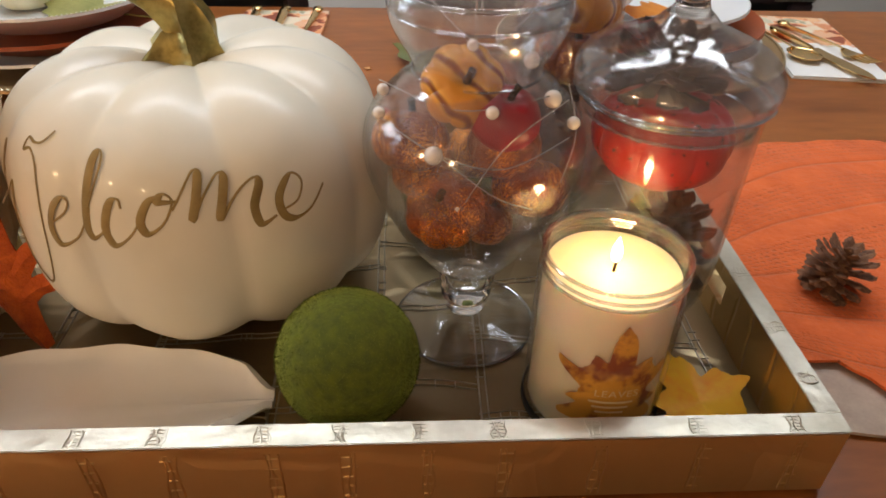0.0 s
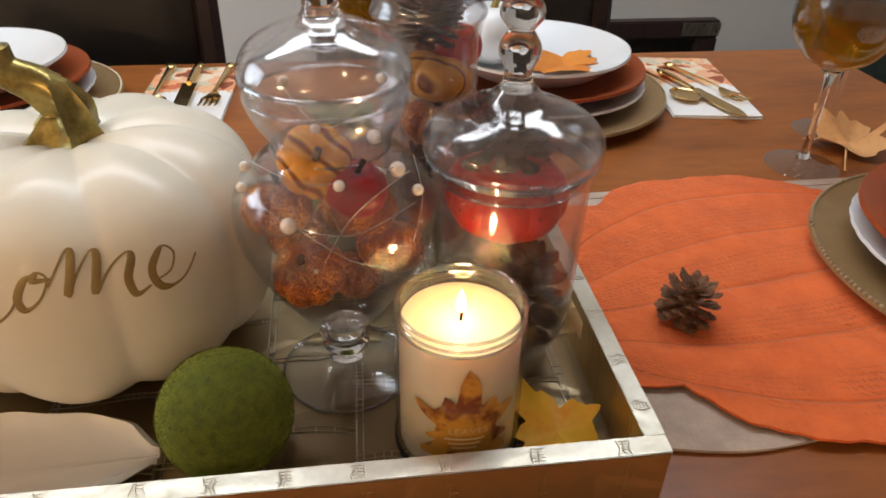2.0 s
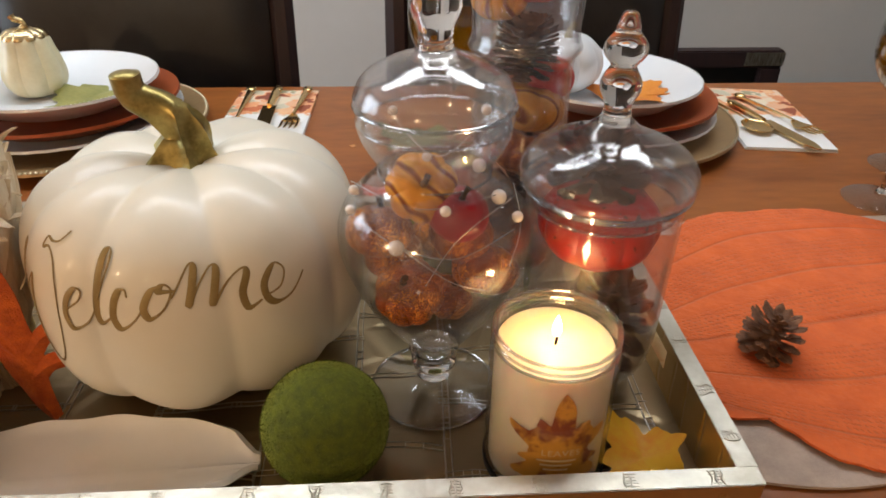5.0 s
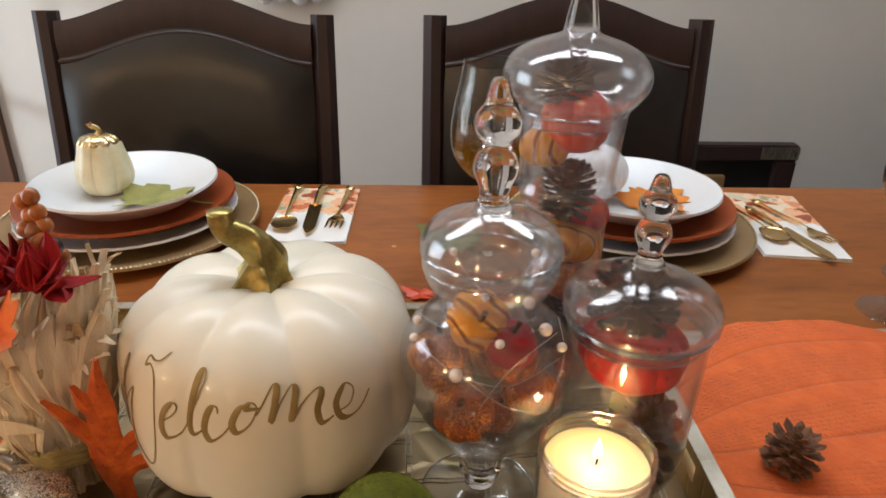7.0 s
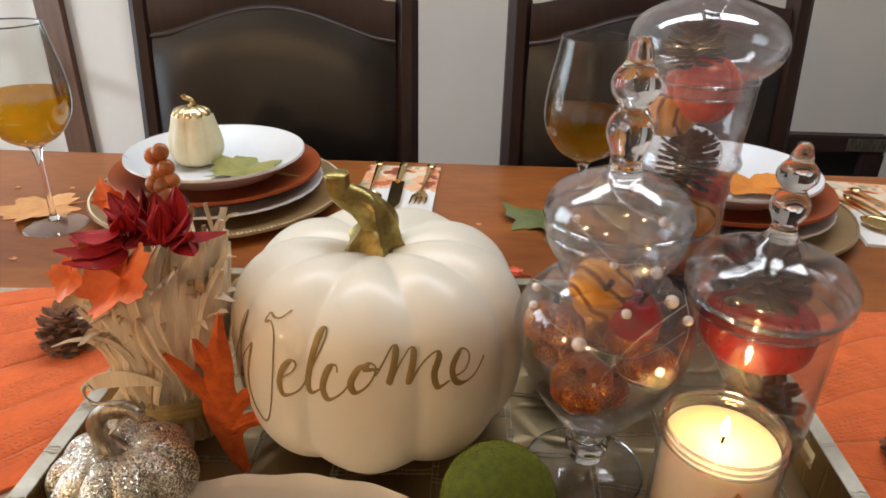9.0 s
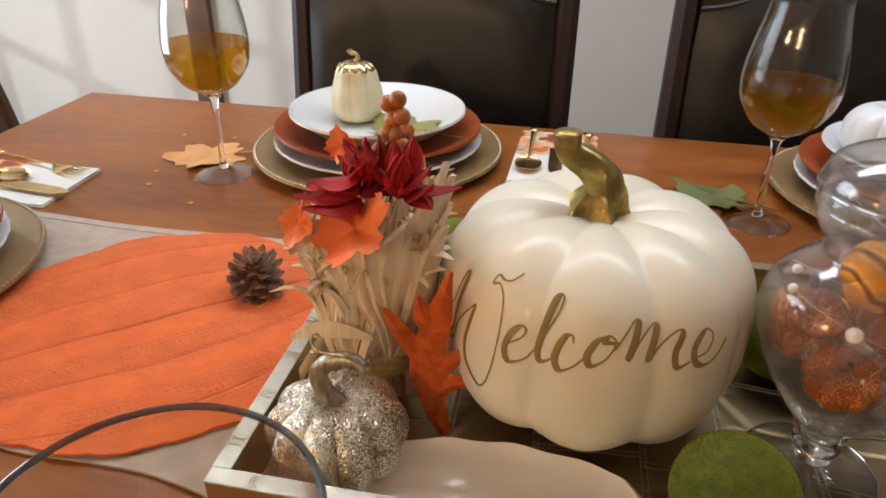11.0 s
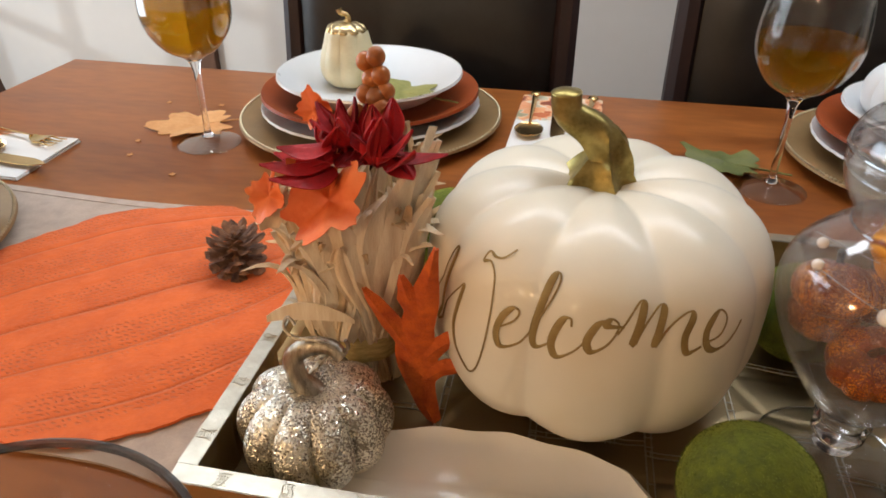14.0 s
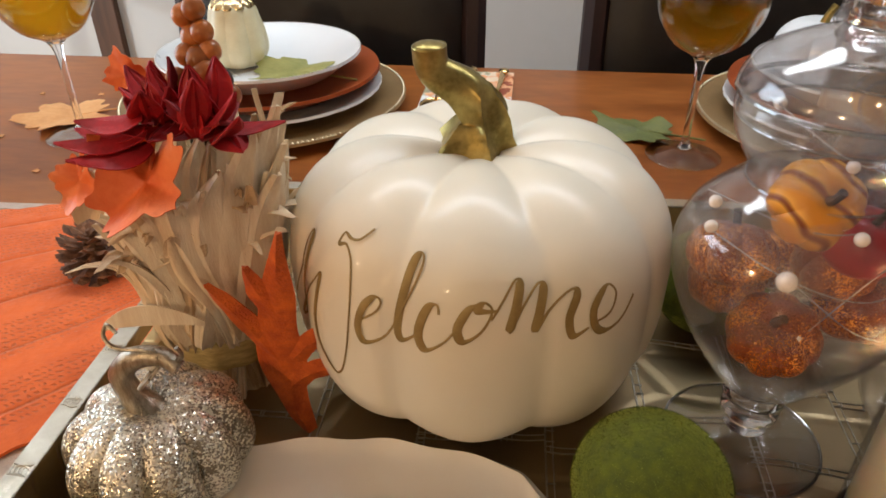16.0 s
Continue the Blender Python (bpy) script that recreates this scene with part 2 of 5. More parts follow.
M_solid = solid_glass("solid_clear_glass", (0.98, 0.98, 0.985), 1.36)
M_wine = thin_glass("white_wine", (0.82, 0.55, 0.10), 0.25, 0.0, 0.05, (0.80, 0.50, 0.05))
M_wax = mat("cream_wax", (0.90, 0.78, 0.58), (0.87, 0.74, 0.53), rough=0.45, scale=20, sss=0.6)
M_black = mat("black_ring", (0.012, 0.011, 0.010), rough=0.5, scale=60)
M_flame = glow("flame", (1.0, 0.66, 0.26), 22)
M_wick = mat("charred_wick", (0.015, 0.012, 0.010), rough=0.9, scale=200)
M_cone = mat("pine_cone_scale", (0.27, 0.125, 0.060), (0.095, 0.040, 0.020), rough=0.75, scale=120, bump=0.4, bump_scale=500, vary=0.15)
M_cone_d = mat("dark_pine_cone_scale", (0.135, 0.072, 0.046), (0.045, 0.023, 0.015), rough=0.7, scale=120, bump=0.4, bump_scale=500)
M_silver_glit = glitter("silver_glitter", (0.20, 0.165, 0.115), (0.90, 0.86, 0.74), 1150, 0.50, 0.66)
M_orange_glit = glitter("copper_glitter", (0.24, 0.052, 0.012), (0.98, 0.40, 0.08), 1700, 0.6, 0.82)
M_pewter = mat("pewter_stem", (0.52, 0.46, 0.37), (0.20, 0.165, 0.12), rough=0.3, metal=0.9, scale=90, stretch=(3, 3, 0.5), bump=0.3, bump_scale=260)
M_gourd = mat("ivory_gourd", (0.77, 0.71, 0.48), (0.69, 0.62, 0.39), rough=0.4, scale=40, coat=0.2)
M_goldcap = mat("gold_leafed_cap", (0.82, 0.68, 0.40), (0.50, 0.38, 0.18), rough=0.24, metal=1.0, scale=70, bump=0.5, bump_scale=220, depth=0.002)
M_cut = mat("gold_cutlery", (0.83, 0.60, 0.28), (0.74, 0.52, 0.23), rough=0.2, metal=1.0, scale=50)
M_husk = mat("dry_corn_husk", (0.87, 0.72, 0.51), (0.70, 0.53, 0.34), rough=0.75, scale=22, stretch=(9, 9, 0.8), bump=0.4, bump_scale=150, depth=0.001)
M_husk2 = mat("pale_corn_husk", (0.88, 0.77, 0.59), (0.72, 0.57, 0.39), rough=0.75, scale=22, stretch=(9, 9, 0.8), bump=0.4, bump_scale=150, depth=0.001)
M_husk3 = mat("brown_corn_husk", (0.74, 0.55, 0.34), (0.52, 0.35, 0.19), rough=0.75, scale=22, stretch=(9, 9, 0.8), bump=0.4, bump_scale=150, depth=0.001)
M_raffia = mat("yellow_raffia", (0.78, 0.62, 0.26), (0.50, 0.35, 0.13), rough=0.7, scale=60, stretch=(2, 2, 9), bump=0.3)
M_red = mat("crimson_silk_petal", (0.52, 0.007, 0.014), (0.26, 0.003, 0.008), rough=0.6, scale=60, bump=0.25, bump_scale=300)
M_red2 = mat("dark_crimson_petal", (0.30, 0.005, 0.012), (0.13, 0.002, 0.006), rough=0.6, scale=60, bump=0.25, bump_scale=300)
M_oleaf = mat("orange_silk_leaf", (0.92, 0.25, 0.075), (0.78, 0.13, 0.030), rough=0.5, scale=35, bump=0.4, bump_scale=240)
M_burlap = mat("burnt_orange_weave", (0.78, 0.155, 0.018), (0.50, 0.070, 0.008), rough=0.75, scale=90, bump=0.7, bump_scale=700)
M_berry = mat("brown_berry", (0.50, 0.17, 0.040), (0.26, 0.075, 0.020), rough=0.3, scale=60, vary=0.35)
M_berry_d = mat("dark_berry", (0.035, 0.015, 0.018), rough=0.3, scale=60)
M_gleaf = mat("green_silk_leaf", (0.16, 0.17, 0.045), (0.08, 0.095, 0.022), rough=0.6, scale=30, bump=0.3)
M_gyleaf = mat("yellow_green_leaf", (0.34, 0.32, 0.10), (0.20, 0.21, 0.05), rough=0.6, scale=35, bump=0.3)
M_tan = mat("tan_silk_leaf", (0.72, 0.38, 0.15), (0.58, 0.27, 0.09), rough=0.65, scale=35, bump=0.3)
M_amber = mat("amber_silk_leaf", (0.72, 0.26, 0.02), (0.60, 0.17, 0.012), rough=0.6, scale=40, bump=0.3)
M_yleaf = mat("yellow_petal_leaf", (0.88, 0.52, 0.025), (0.84, 0.24, 0.015), rough=0.6, scale=26, spread=(0.25, 0.55), bump=0.2)
M_redp = mat("speckled_red_pumpkin", (0.50, 0.016, 0.012), (0.05, 0.004, 0.004), rough=0.35, scale=230, spread=(0.345, 0.385), fine=0.1, bump=0.1)
M_orangep = mat("orange_pumpkin_paint", (0.70, 0.075, 0.020), (0.52, 0.045, 0.012), rough=0.4, scale=50)
M_apple = mat("crimson_apple", (0.42, 0.010, 0.022), (0.30, 0.006, 0.014), rough=0.35, scale=50)
M_ygourd = banded("striped_yellow_gourd", (0.74, 0.36, 0.05), (0.66, 0.27, 0.03), (0.22, 0.05, 0.008), 0.4, 22, 5.0)
M_darkstem = mat("dark_stem", (0.045, 0.028, 0.018), rough=0.7, scale=120, bump=0.3)
M_pearl = mat("pearl_bead", (0.80, 0.74, 0.70), (0.76, 0.69, 0.66), rough=0.2, scale=40, coat=0.6)
M_wire = mat("clear_wire", (0.50, 0.46, 0.44), rough=0.3, metal=0.6, scale=100)
M_crystal = mat("white_crystal", (0.78, 0.80, 0.84), rough=0.15, scale=40, coat=0.5)


def paper_print(name, edge):
    """White napkin paper, printed with autumn leaves beyond the line y = edge."""
    m, nt, b = shader(name)
    N, L = nt.nodes.new, nt.links.new
    co, sp = N("ShaderNodeTexCoord"), N("ShaderNodeSeparateXYZ")
    L(co.outputs["Object"], sp.inputs[0])
    n1, n2 = N("ShaderNodeTexNoise"), N("ShaderNodeTexVoronoi")
    n1.inputs["Scale"].default_value, n1.inputs["Detail"].default_value, n2.inputs["Scale"].default_value = 55, 3, 46
    L(co.outputs["Object"], n1.inputs[0])
    dw = N("ShaderNodeMix")
    dw.data_type = "VECTOR"
    dw.inputs[0].default_value = 0.035
    L(co.outputs["Object"], dw.inputs[4])
    L(n1.outputs["Color"], dw.inputs[5])
    L(dw.outputs[1], n2.inputs[0])
    n2.feature = "SMOOTH_F1"
    n2.inputs["Smoothness"].default_value = 0.35
    rp = N("ShaderNodeValToRGB")
    e = rp.color_ramp.elements
    e[0].position, e[0].color = 0.0, (0.16, 0.17, 0.07, 1)
    e[1].position, e[1].color = 1.0, (0.20, 0.05, 0.03, 1)
    for p, c in ((0.22, (0.75, 0.66, 0.50)), (0.42, (0.74, 0.30, 0.13)), (0.62, (0.80, 0.48, 0.26)), (0.82, (0.60, 0.16, 0.06))):
        x = e.new(p)
        x.color = (*c, 1)
    spc = N("ShaderNodeSeparateColor")
    L(n2.outputs["Color"], spc.inputs[0])
    L(spc.outputs[0], rp.inputs[0])
    wob = N("ShaderNodeMath")
    wob.operation, wob.inputs[1].default_value = "MULTIPLY_ADD", 0.05
    L(n1.outputs[0], wob.inputs[0])
    L(sp.outputs[1], wob.inputs[2])
    cut = N("ShaderNodeMapRange")
    cut.inputs[1].default_value, cut.inputs[2].default_value = edge + 0.024, edge + 0.028
    L(wob.outputs[0], cut.inputs[0])
    mx = N("ShaderNodeMix")
    mx.data_type = "RGBA"
    mx.inputs[6].default_value = (0.78, 0.77, 0.75, 1)
    L(cut.outputs[0], mx.inputs[0])
    L(rp.outputs[0], mx.inputs[7])
    L(mx.outputs[2], b.inputs["Base Color"])
    b.inputs["Roughness"].default_value = 0.85
    return m


M_napkin = paper_print("printed_napkin_paper", 0.0)


def felt(name):
    """Orange mat: rows of short pressed stitches that bend with the ribs (the mesh's uv: along, across the ribs)."""
    m = mat(name, (0.80, 0.158, 0.031), (0.67, 0.118, 0.021), rough=0.9, scale=40, bump=0.0, sheen=0.1)
    nt, b = m.node_tree, m.node_tree.nodes["Principled BSDF"]
    N, L = nt.nodes.new, nt.links.new

    def op(kind, a, c=None, e=None):
        n = N("ShaderNodeMath")
        n.operation = kind
        for k, v in enumerate((a, c, e)):
            if v is None:
                continue
            if isinstance(v, (int, float)):
                n.inputs[k].default_value = v
            else:
                L(v, n.inputs[k])
        return n.outputs[0]

    co, uv, sp = N("ShaderNodeTexCoord"), N("ShaderNodeUVMap"), N("ShaderNodeSeparateXYZ")
    uv.uv_map = "along"
    L(uv.outputs[0], sp.inputs[0])
    big, gr = N("ShaderNodeTexNoise"), N("ShaderNodeTexNoise")
    big.inputs["Scale"].default_value, gr.inputs["Scale"].default_value = 16, 700
    L(co.outputs["Object"], big.inputs[0])
    L(co.outputs["Object"], gr.inputs[0])
    lump = N("ShaderNodeTexNoise")
    lump.inputs["Scale"].default_value, lump.inputs["Detail"].default_value = 62, 4
    L(co.outputs["Object"], lump.inputs[0])
    wob = op("MULTIPLY", lump.outputs[0], 26.0)
    row = op("ABSOLUTE", op("SINE", op("MULTIPLY_ADD", sp.outputs[1], 92.0, op("MULTIPLY", big.outputs[0], 2.0))))
    dash = op("SINE", op("ADD", op("MULTIPLY_ADD", sp.outputs[0], 1250.0, wob), op("MULTIPLY", sp.outputs[1], 150.0)))
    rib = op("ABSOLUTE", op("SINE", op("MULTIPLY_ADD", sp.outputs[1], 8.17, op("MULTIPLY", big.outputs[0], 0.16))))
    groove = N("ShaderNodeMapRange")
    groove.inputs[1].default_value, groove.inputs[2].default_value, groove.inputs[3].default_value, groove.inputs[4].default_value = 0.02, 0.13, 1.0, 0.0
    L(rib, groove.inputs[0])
    band = op("SINE", op("MULTIPLY", sp.outputs[1], 15.0))
    inside = N("ShaderNodeMapRange")
    inside.inputs[1].default_value, inside.inputs[2].default_value = -0.6, 0.0
    L(band, inside.inputs[0])
    patch = N("ShaderNodeMapRange")
    patch.inputs[1].default_value, patch.inputs[2].default_value = 0.32, 0.48
    L(big.outputs[0], patch.inputs[0])
    line, dot = N("ShaderNodeMapRange"), N("ShaderNodeMapRange")
    line.inputs[1].default_value, line.inputs[2].default_value = 0.62, 0.86
    dot.inputs[1].default_value, dot.inputs[2].default_value = 0.2, 0.75
    L(row, line.inputs[0])
    L(dash, dot.inputs[0])
    mask = op("MULTIPLY", op("MULTIPLY", inside.outputs[0], patch.outputs[0]), op("MULTIPLY", line.outputs[0], dot.outputs[0]))
    height = op("MULTIPLY_ADD", gr.outputs[0], 0.22, op("MULTIPLY_ADD", groove.outputs[0], -0.6, op("MULTIPLY_ADD", lump.outputs[0], 2.0, op("MULTIPLY", mask, -0.9))))
    bp = N("ShaderNodeBump")
    bp.inputs["Strength"].default_value, bp.inputs["Distance"].default_value = 1.0, 0.0016
    L(height, bp.inputs["Height"])
    L(bp.outputs[0], b.inputs["Normal"])
    base = b.inputs["Base Color"].links[0].from_socket
    # brown of the stitch marks, and groove shade put into the colour
    mx = N("ShaderNodeMix")
    mx.data_type = "RGBA"
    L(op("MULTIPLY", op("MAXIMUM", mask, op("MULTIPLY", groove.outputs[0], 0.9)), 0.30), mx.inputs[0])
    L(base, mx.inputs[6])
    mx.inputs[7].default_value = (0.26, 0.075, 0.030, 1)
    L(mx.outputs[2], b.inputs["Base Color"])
    return m


M_felt = felt("orange_felt")


# ---- building blocks ----
def mesh_of(name, bm, material, smooth=True):
    me = bpy.data.meshes.new(name)
    bmesh.ops.recalc_face_normals(bm, faces=bm.faces)
    bm.to_mesh(me)
    bm.free()
    me.materials.append(material)
    if smooth:
        me.polygons.foreach_set("use_smooth", [True] * len(me.polygons))
        me.set_sharp_from_angle(angle=radians(38))
    return me


def part(name, bm, material, parent, label="", smooth=True):
    ob = new(name, mesh_of(name, bm, material, smooth))
    ob.parent = parent
    if label:
        tagged(ob, label)
    return ob


def thing(name, m, label, category, group="", kind=""):
    ob = new(name)
    ob.matrix_world = m
    return tagged(ob, label, category, group, kind)


def solo(name, bm, material, m, label, category, group="", kind="", smooth=True):
    ob = new(name, mesh_of(name, bm, material, smooth))
    ob.matrix_world = m
    return tagged(ob, label, category, group, kind)


def box(x0, x1, y0, y1, z0, z1, bevel=0.0, bm=None):
    own = bmesh.new()
    v = bmesh.ops.create_cube(own, size=1)["verts"]
    for p in v:
        p.co = Vector(((x0 + x1) / 2 + p.co.x * (x1 - x0), (y0 + y1) / 2 + p.co.y * (y1 - y0), (z0 + z1) / 2 + p.co.z * (z1 - z0)))
    if bevel:
        bmesh.ops.bevel(own, geom=own.edges[:], offset=bevel, segments=2, affect="EDGES")
    if bm is None:
        return own
    join(bm, own)
    return bm


def join(bm, other, m=None):
    if m:
        other.transform(m)
    me = bpy.data.meshes.new("tmp")
    other.to_mesh(me)
    other.free()
    bm.from_mesh(me)
    bpy.data.meshes.remove(me)


def smooth_line(pts, n):
    """A Catmull-Rom line through pts, n steps a span."""
    pts = [Vector(p) for p in pts]
    out = []
    for i in range(len(pts) - 1):
        a, b, c, d = pts[max(i - 1, 0)], pts[i], pts[i + 1], pts[min(i + 2, len(pts) - 1)]
        for k in range(n):
            t = k / n
            out.append(0.5 * ((2 * b) + (c - a) * t + (2 * a - 5 * b + 4 * c - d) * t * t + (3 * b - a - 3 * c + d) * t ** 3))
    return out + [pts[-1]]


def lathe(profile, segs=48, close=False, lobes=0, depth=0.0, power=1.0, steps=0, phase=0.0):
    """Turns (r, z) pairs about the z axis; lobes press that many ribs into it."""
    if steps:
        profile = [(max(p.x, 0.0), p.y) for p in smooth_line([(r, z, 0) for r, z in profile], steps)]
    bm = bmesh.new()
    rings = []
    for r, z in profile:
        if r < 1e-6:
            rings.append([bm.verts.new((0, 0, z))])
            continue
        ring = []
        for i in range(segs):
            a = 2 * math.pi * i / segs
            k = 1.0
            if lobes:
                k = 1 - depth * (1 - abs(math.sin(lobes * (a - phase) / 2)) ** power)
            ring.append(bm.verts.new((r * k * math.cos(a), r * k * math.sin(a), z)))
        rings.append(ring)
    pairs = list(zip(rings, rings[1:]))
    if close:
        pairs.append((rings[-1], rings[0]))
    for p, q in pairs:
        for i in range(segs):
            j = (i + 1) % segs
            if len(p) == 1 and len(q) > 1:
                bm.faces.new((p[0], q[j], q[i]))
            elif len(q) == 1 and len(p) > 1:
                bm.faces.new((p[i], p[j], q[0]))
            elif len(p) > 1:
                bm.faces.new((p[i], p[j], q[j], q[i]))
    return bm


def shell(outer, t, segs=64, steps=6):
    """A thin-walled vessel: the outer profile and, t inside it, the inner one."""
    line = [(max(p.x, 0.0), p.y) for p in smooth_line([(r, z, 0) for r, z in outer], steps)]
    inner = [(max(r - t, 0.0), z + (t if r < 0.3 * max(q[0] for q in line) else 0)) for r, z in line]
    return lathe(line + inner[::-1], segs)


def tube(pts, radii, segs=10, steps=6, flat=1.0):
    """A round bar along a line; one radius, or one for each point."""
    radii = radii if isinstance(radii, (list, tuple)) else [radii] * len(pts)
    line = smooth_line(pts, steps)
    rad = [p.x for p in smooth_line([(r, 0, 0) for r in radii], steps)]
    bm = bmesh.new()
    rings, side = [], None
    for i, p in enumerate(line):
        d = (line[min(i + 1, len(line) - 1)] - line[max(i - 1, 0)]).normalized()
        if side is None:
            side = d.cross(Vector((0.3, 0.9, 0.31))).normalized()
        side = (side - d * side.dot(d)).normalized()
        up = d.cross(side)
        rings.append([bm.verts.new(p + rad[i] * (math.cos(a) * side + flat * math.sin(a) * up)) for a in (2 * math.pi * k / segs for k in range(segs))])
    for p, q in zip(rings, rings[1:]):
        for i in range(segs):
            bm.faces.new((p[i], p[(i + 1) % segs], q[(i + 1) % segs], q[i]))
    bm.faces.new(rings[0])
    bm.faces.new(rings[-1])
    return bm


def ball(r, squash=1.0, segs=16):
    bm = bmesh.new()
    bmesh.ops.create_uvsphere(bm, u_segments=segs, v_segments=max(segs // 2 + 2, 6), radius=r)
    bm.transform(Matrix.Diagonal((1, 1, squash, 1)))
    return bm


def sheet(fn, nu, nv, thick):
    """A sheet of thickness thick over fn(u, v), u and v from 0 to 1."""
    bm = bmesh.new()
    g = [[Vector(fn(i / nu, j / nv)) for j in range(nv + 1)] for i in range(nu + 1)]
    top, bot = [], []
    for i in range(nu + 1):
        rt, rb = [], []
        for j in range(nv + 1):
            a = g[min(i + 1, nu)][j] - g[max(i - 1, 0)][j]
            b = g[i][min(j + 1, nv)] - g[i][max(j - 1, 0)]
            n = a.cross(b)
            n = n.normalized() if n.length > 1e-12 else Vector((0, 0, 1))
            rt.append(bm.verts.new(g[i][j] + n * thick / 2))
            rb.append(bm.verts.new(g[i][j] - n * thick / 2))
        top.append(rt)
        bot.append(rb)
    for i in range(nu):
        for j in range(nv):
            bm.faces.new((top[i][j], top[i + 1][j], top[i + 1][j + 1], top[i][j + 1]))
            bm.faces.new((bot[i][j], bot[i][j + 1], bot[i + 1][j + 1], bot[i + 1][j]))
    for i in range(nu):
        bm.faces.new((top[i][0], bot[i][0], bot[i + 1][0], top[i + 1][0]))
        bm.faces.new((top[i][nv], top[i + 1][nv], bot[i + 1][nv], bot[i][nv]))
    for j in range(nv):
        bm.faces.new((top[0][j], top[0][j + 1], bot[0][j + 1], bot[0][j]))
        bm.faces.new((top[nu][j], bot[nu][j], bot[nu][j + 1], top[nu][j + 1]))
    return bm


def leaf(size, lobes=5, seed=1, curl=0.12, ragged=0.10, deep=0.5, stalk=True, thick=0.0006):
    """A lobed leaf lying in xy, tip towards +y, stalk towards -y."""
    rnd = random.Random(seed)
    n, rings = 120, 7
    ph = [rnd.uniform(0, 6.28) for _ in range(4)]

    def rim(a):
        w = (lobes + 1) / (2 * math.pi)
        f = 1 - 2 * abs(((a - math.pi / 2) * w + 0.5) % 1 - 0.5)
        main = 1 - 1.15 * deep * (1 - f) ** 0.75
        tip = 0.72 + 0.28 * math.cos(a - math.pi / 2) ** 2
        notch = 1 - 0.55 * math.exp(-((a - 1.5 * math.pi) / 0.25) ** 2)
        saw = 1 + ragged * (abs(((a * 19 / 6.28 + ph[0]) % 1) - 0.5) - 0.25) + 0.5 * ragged * math.sin(11 * a + ph[1])
        return 0.5 * size * main * tip * notch * saw

    def lift(x, y):
        q = math.hypot(x, y) / (0.5 * size)
        vein = 0.012 * abs(math.sin(math.atan2(y, x) * (lobes + 1) / 2))
        return size * (curl * (0.30 * q * q + 0.32 * q * math.sin(3 * math.atan2(y, x) + ph[2]) + 0.12 * math.sin(9 * x / size + ph[3])) + vein * q)

    bm = bmesh.new()
    lay = []
    for s in (1, -1):
        c = bm.verts.new((0, 0, lift(0, 0) + s * thick / 2))
        rs = []
        for k in range(1, rings + 1):
            row = []
            for i in range(n):
                a = 2 * math.pi * i / n
                r = rim(a) * k / rings
                x, y = r * math.cos(a), r * math.sin(a)
                row.append(bm.verts.new((x, y, lift(x, y) + s * thick / 2)))
            rs.append(row)
        for i in range(n):
            j = (i + 1) % n
            bm.faces.new((c, rs[0][i], rs[0][j]))
            for p, q in zip(rs, rs[1:]):
                bm.faces.new((p[i], q[i], q[j], p[j]))
        lay.append(rs[-1])
    for i in range(n):
        j = (i + 1) % n
        bm.faces.new((lay[0][i], lay[1][i], lay[1][j], lay[0][j]))
    if stalk:
        join(bm, tube([(0, -0.1 * size, lift(0, -0.1 * size)), (0.02 * size, -0.35 * size, 0.01 * size), (0.05 * size, -0.62 * size, 0.0)], 0.0012, 6, 4))
    low = min(v.co.z for v in bm.verts)
    bm.transform(Matrix.Translation((0, 0, -low)))
    return bm


def ribbed(r, h, lobes, depth, power, n=2.3, dip=0.12, flat=0.0, segs=None):
    """A pumpkin's body standing on z = 0: ribs, dimpled top, flattened underside."""
    prof = []
    for i in range(33):
        a = -math.pi / 2 + math.pi * i / 32
        c, s = math.cos(a), math.sin(a)
        rr = r * abs(c) ** (2 / n)
        zz = h / 2 * (1 + math.copysign(abs(s) ** (2 / n), s))
        k = max(0.0, 1 - rr / (0.55 * r))
        if s > 0:
            zz -= dip * h * k * k
        else:
            zz += 0.06 * h * k * k
        prof.append((0.0 if i in (0, 32) else rr, zz))
    return lathe(prof, segs or lobes * 14, lobes=lobes, depth=depth, power=power)


def hoop(r, z, t, segs=72):
    """A round glass lip."""
    return lathe([(r + t * math.cos(a), z + t * math.sin(a)) for a in (2 * math.pi * k / 8 for k in range(8))], segs, close=True)


# ---- room ----
def wall(name, x0, x1, y0, y1, z0, z1, material=M_wall):
    return solo(name, box(x0, x1, y0, y1, z0, z1), material, pose(0, 0, 0), "warm grey painted plaster wall of the room", "wall", kind="structure", smooth=False)


X0, X1, Y0, Y1, H = -3.0, 2.6, -2.4, 2.6, 2.5
solo("floor", box(X0 - 0.1, X1 + 0.1, Y0 - 0.1, Y1 + 0.1, -0.1, 0), M_floor, pose(0, 0, 0), "brown wooden floor of the dining room", "floor", kind="structure", smooth=False)
solo("ceiling", box(X0 - 0.1, X1 + 0.1, Y0 - 0.1, Y1 + 0.1, H, H + 0.1), M_ceil, pose(0, 0, 0), "plain white painted ceiling", "ceiling", kind="structure", smooth=False)
wall("wall_far", X0, X1, Y1, Y1 + 0.1, 0, H)
wall("wall_near", X0, X1, Y0 - 0.1, Y0, 0, H)
wall("wall_right", X1, X1 + 0.1, Y0, Y1, 0, H)
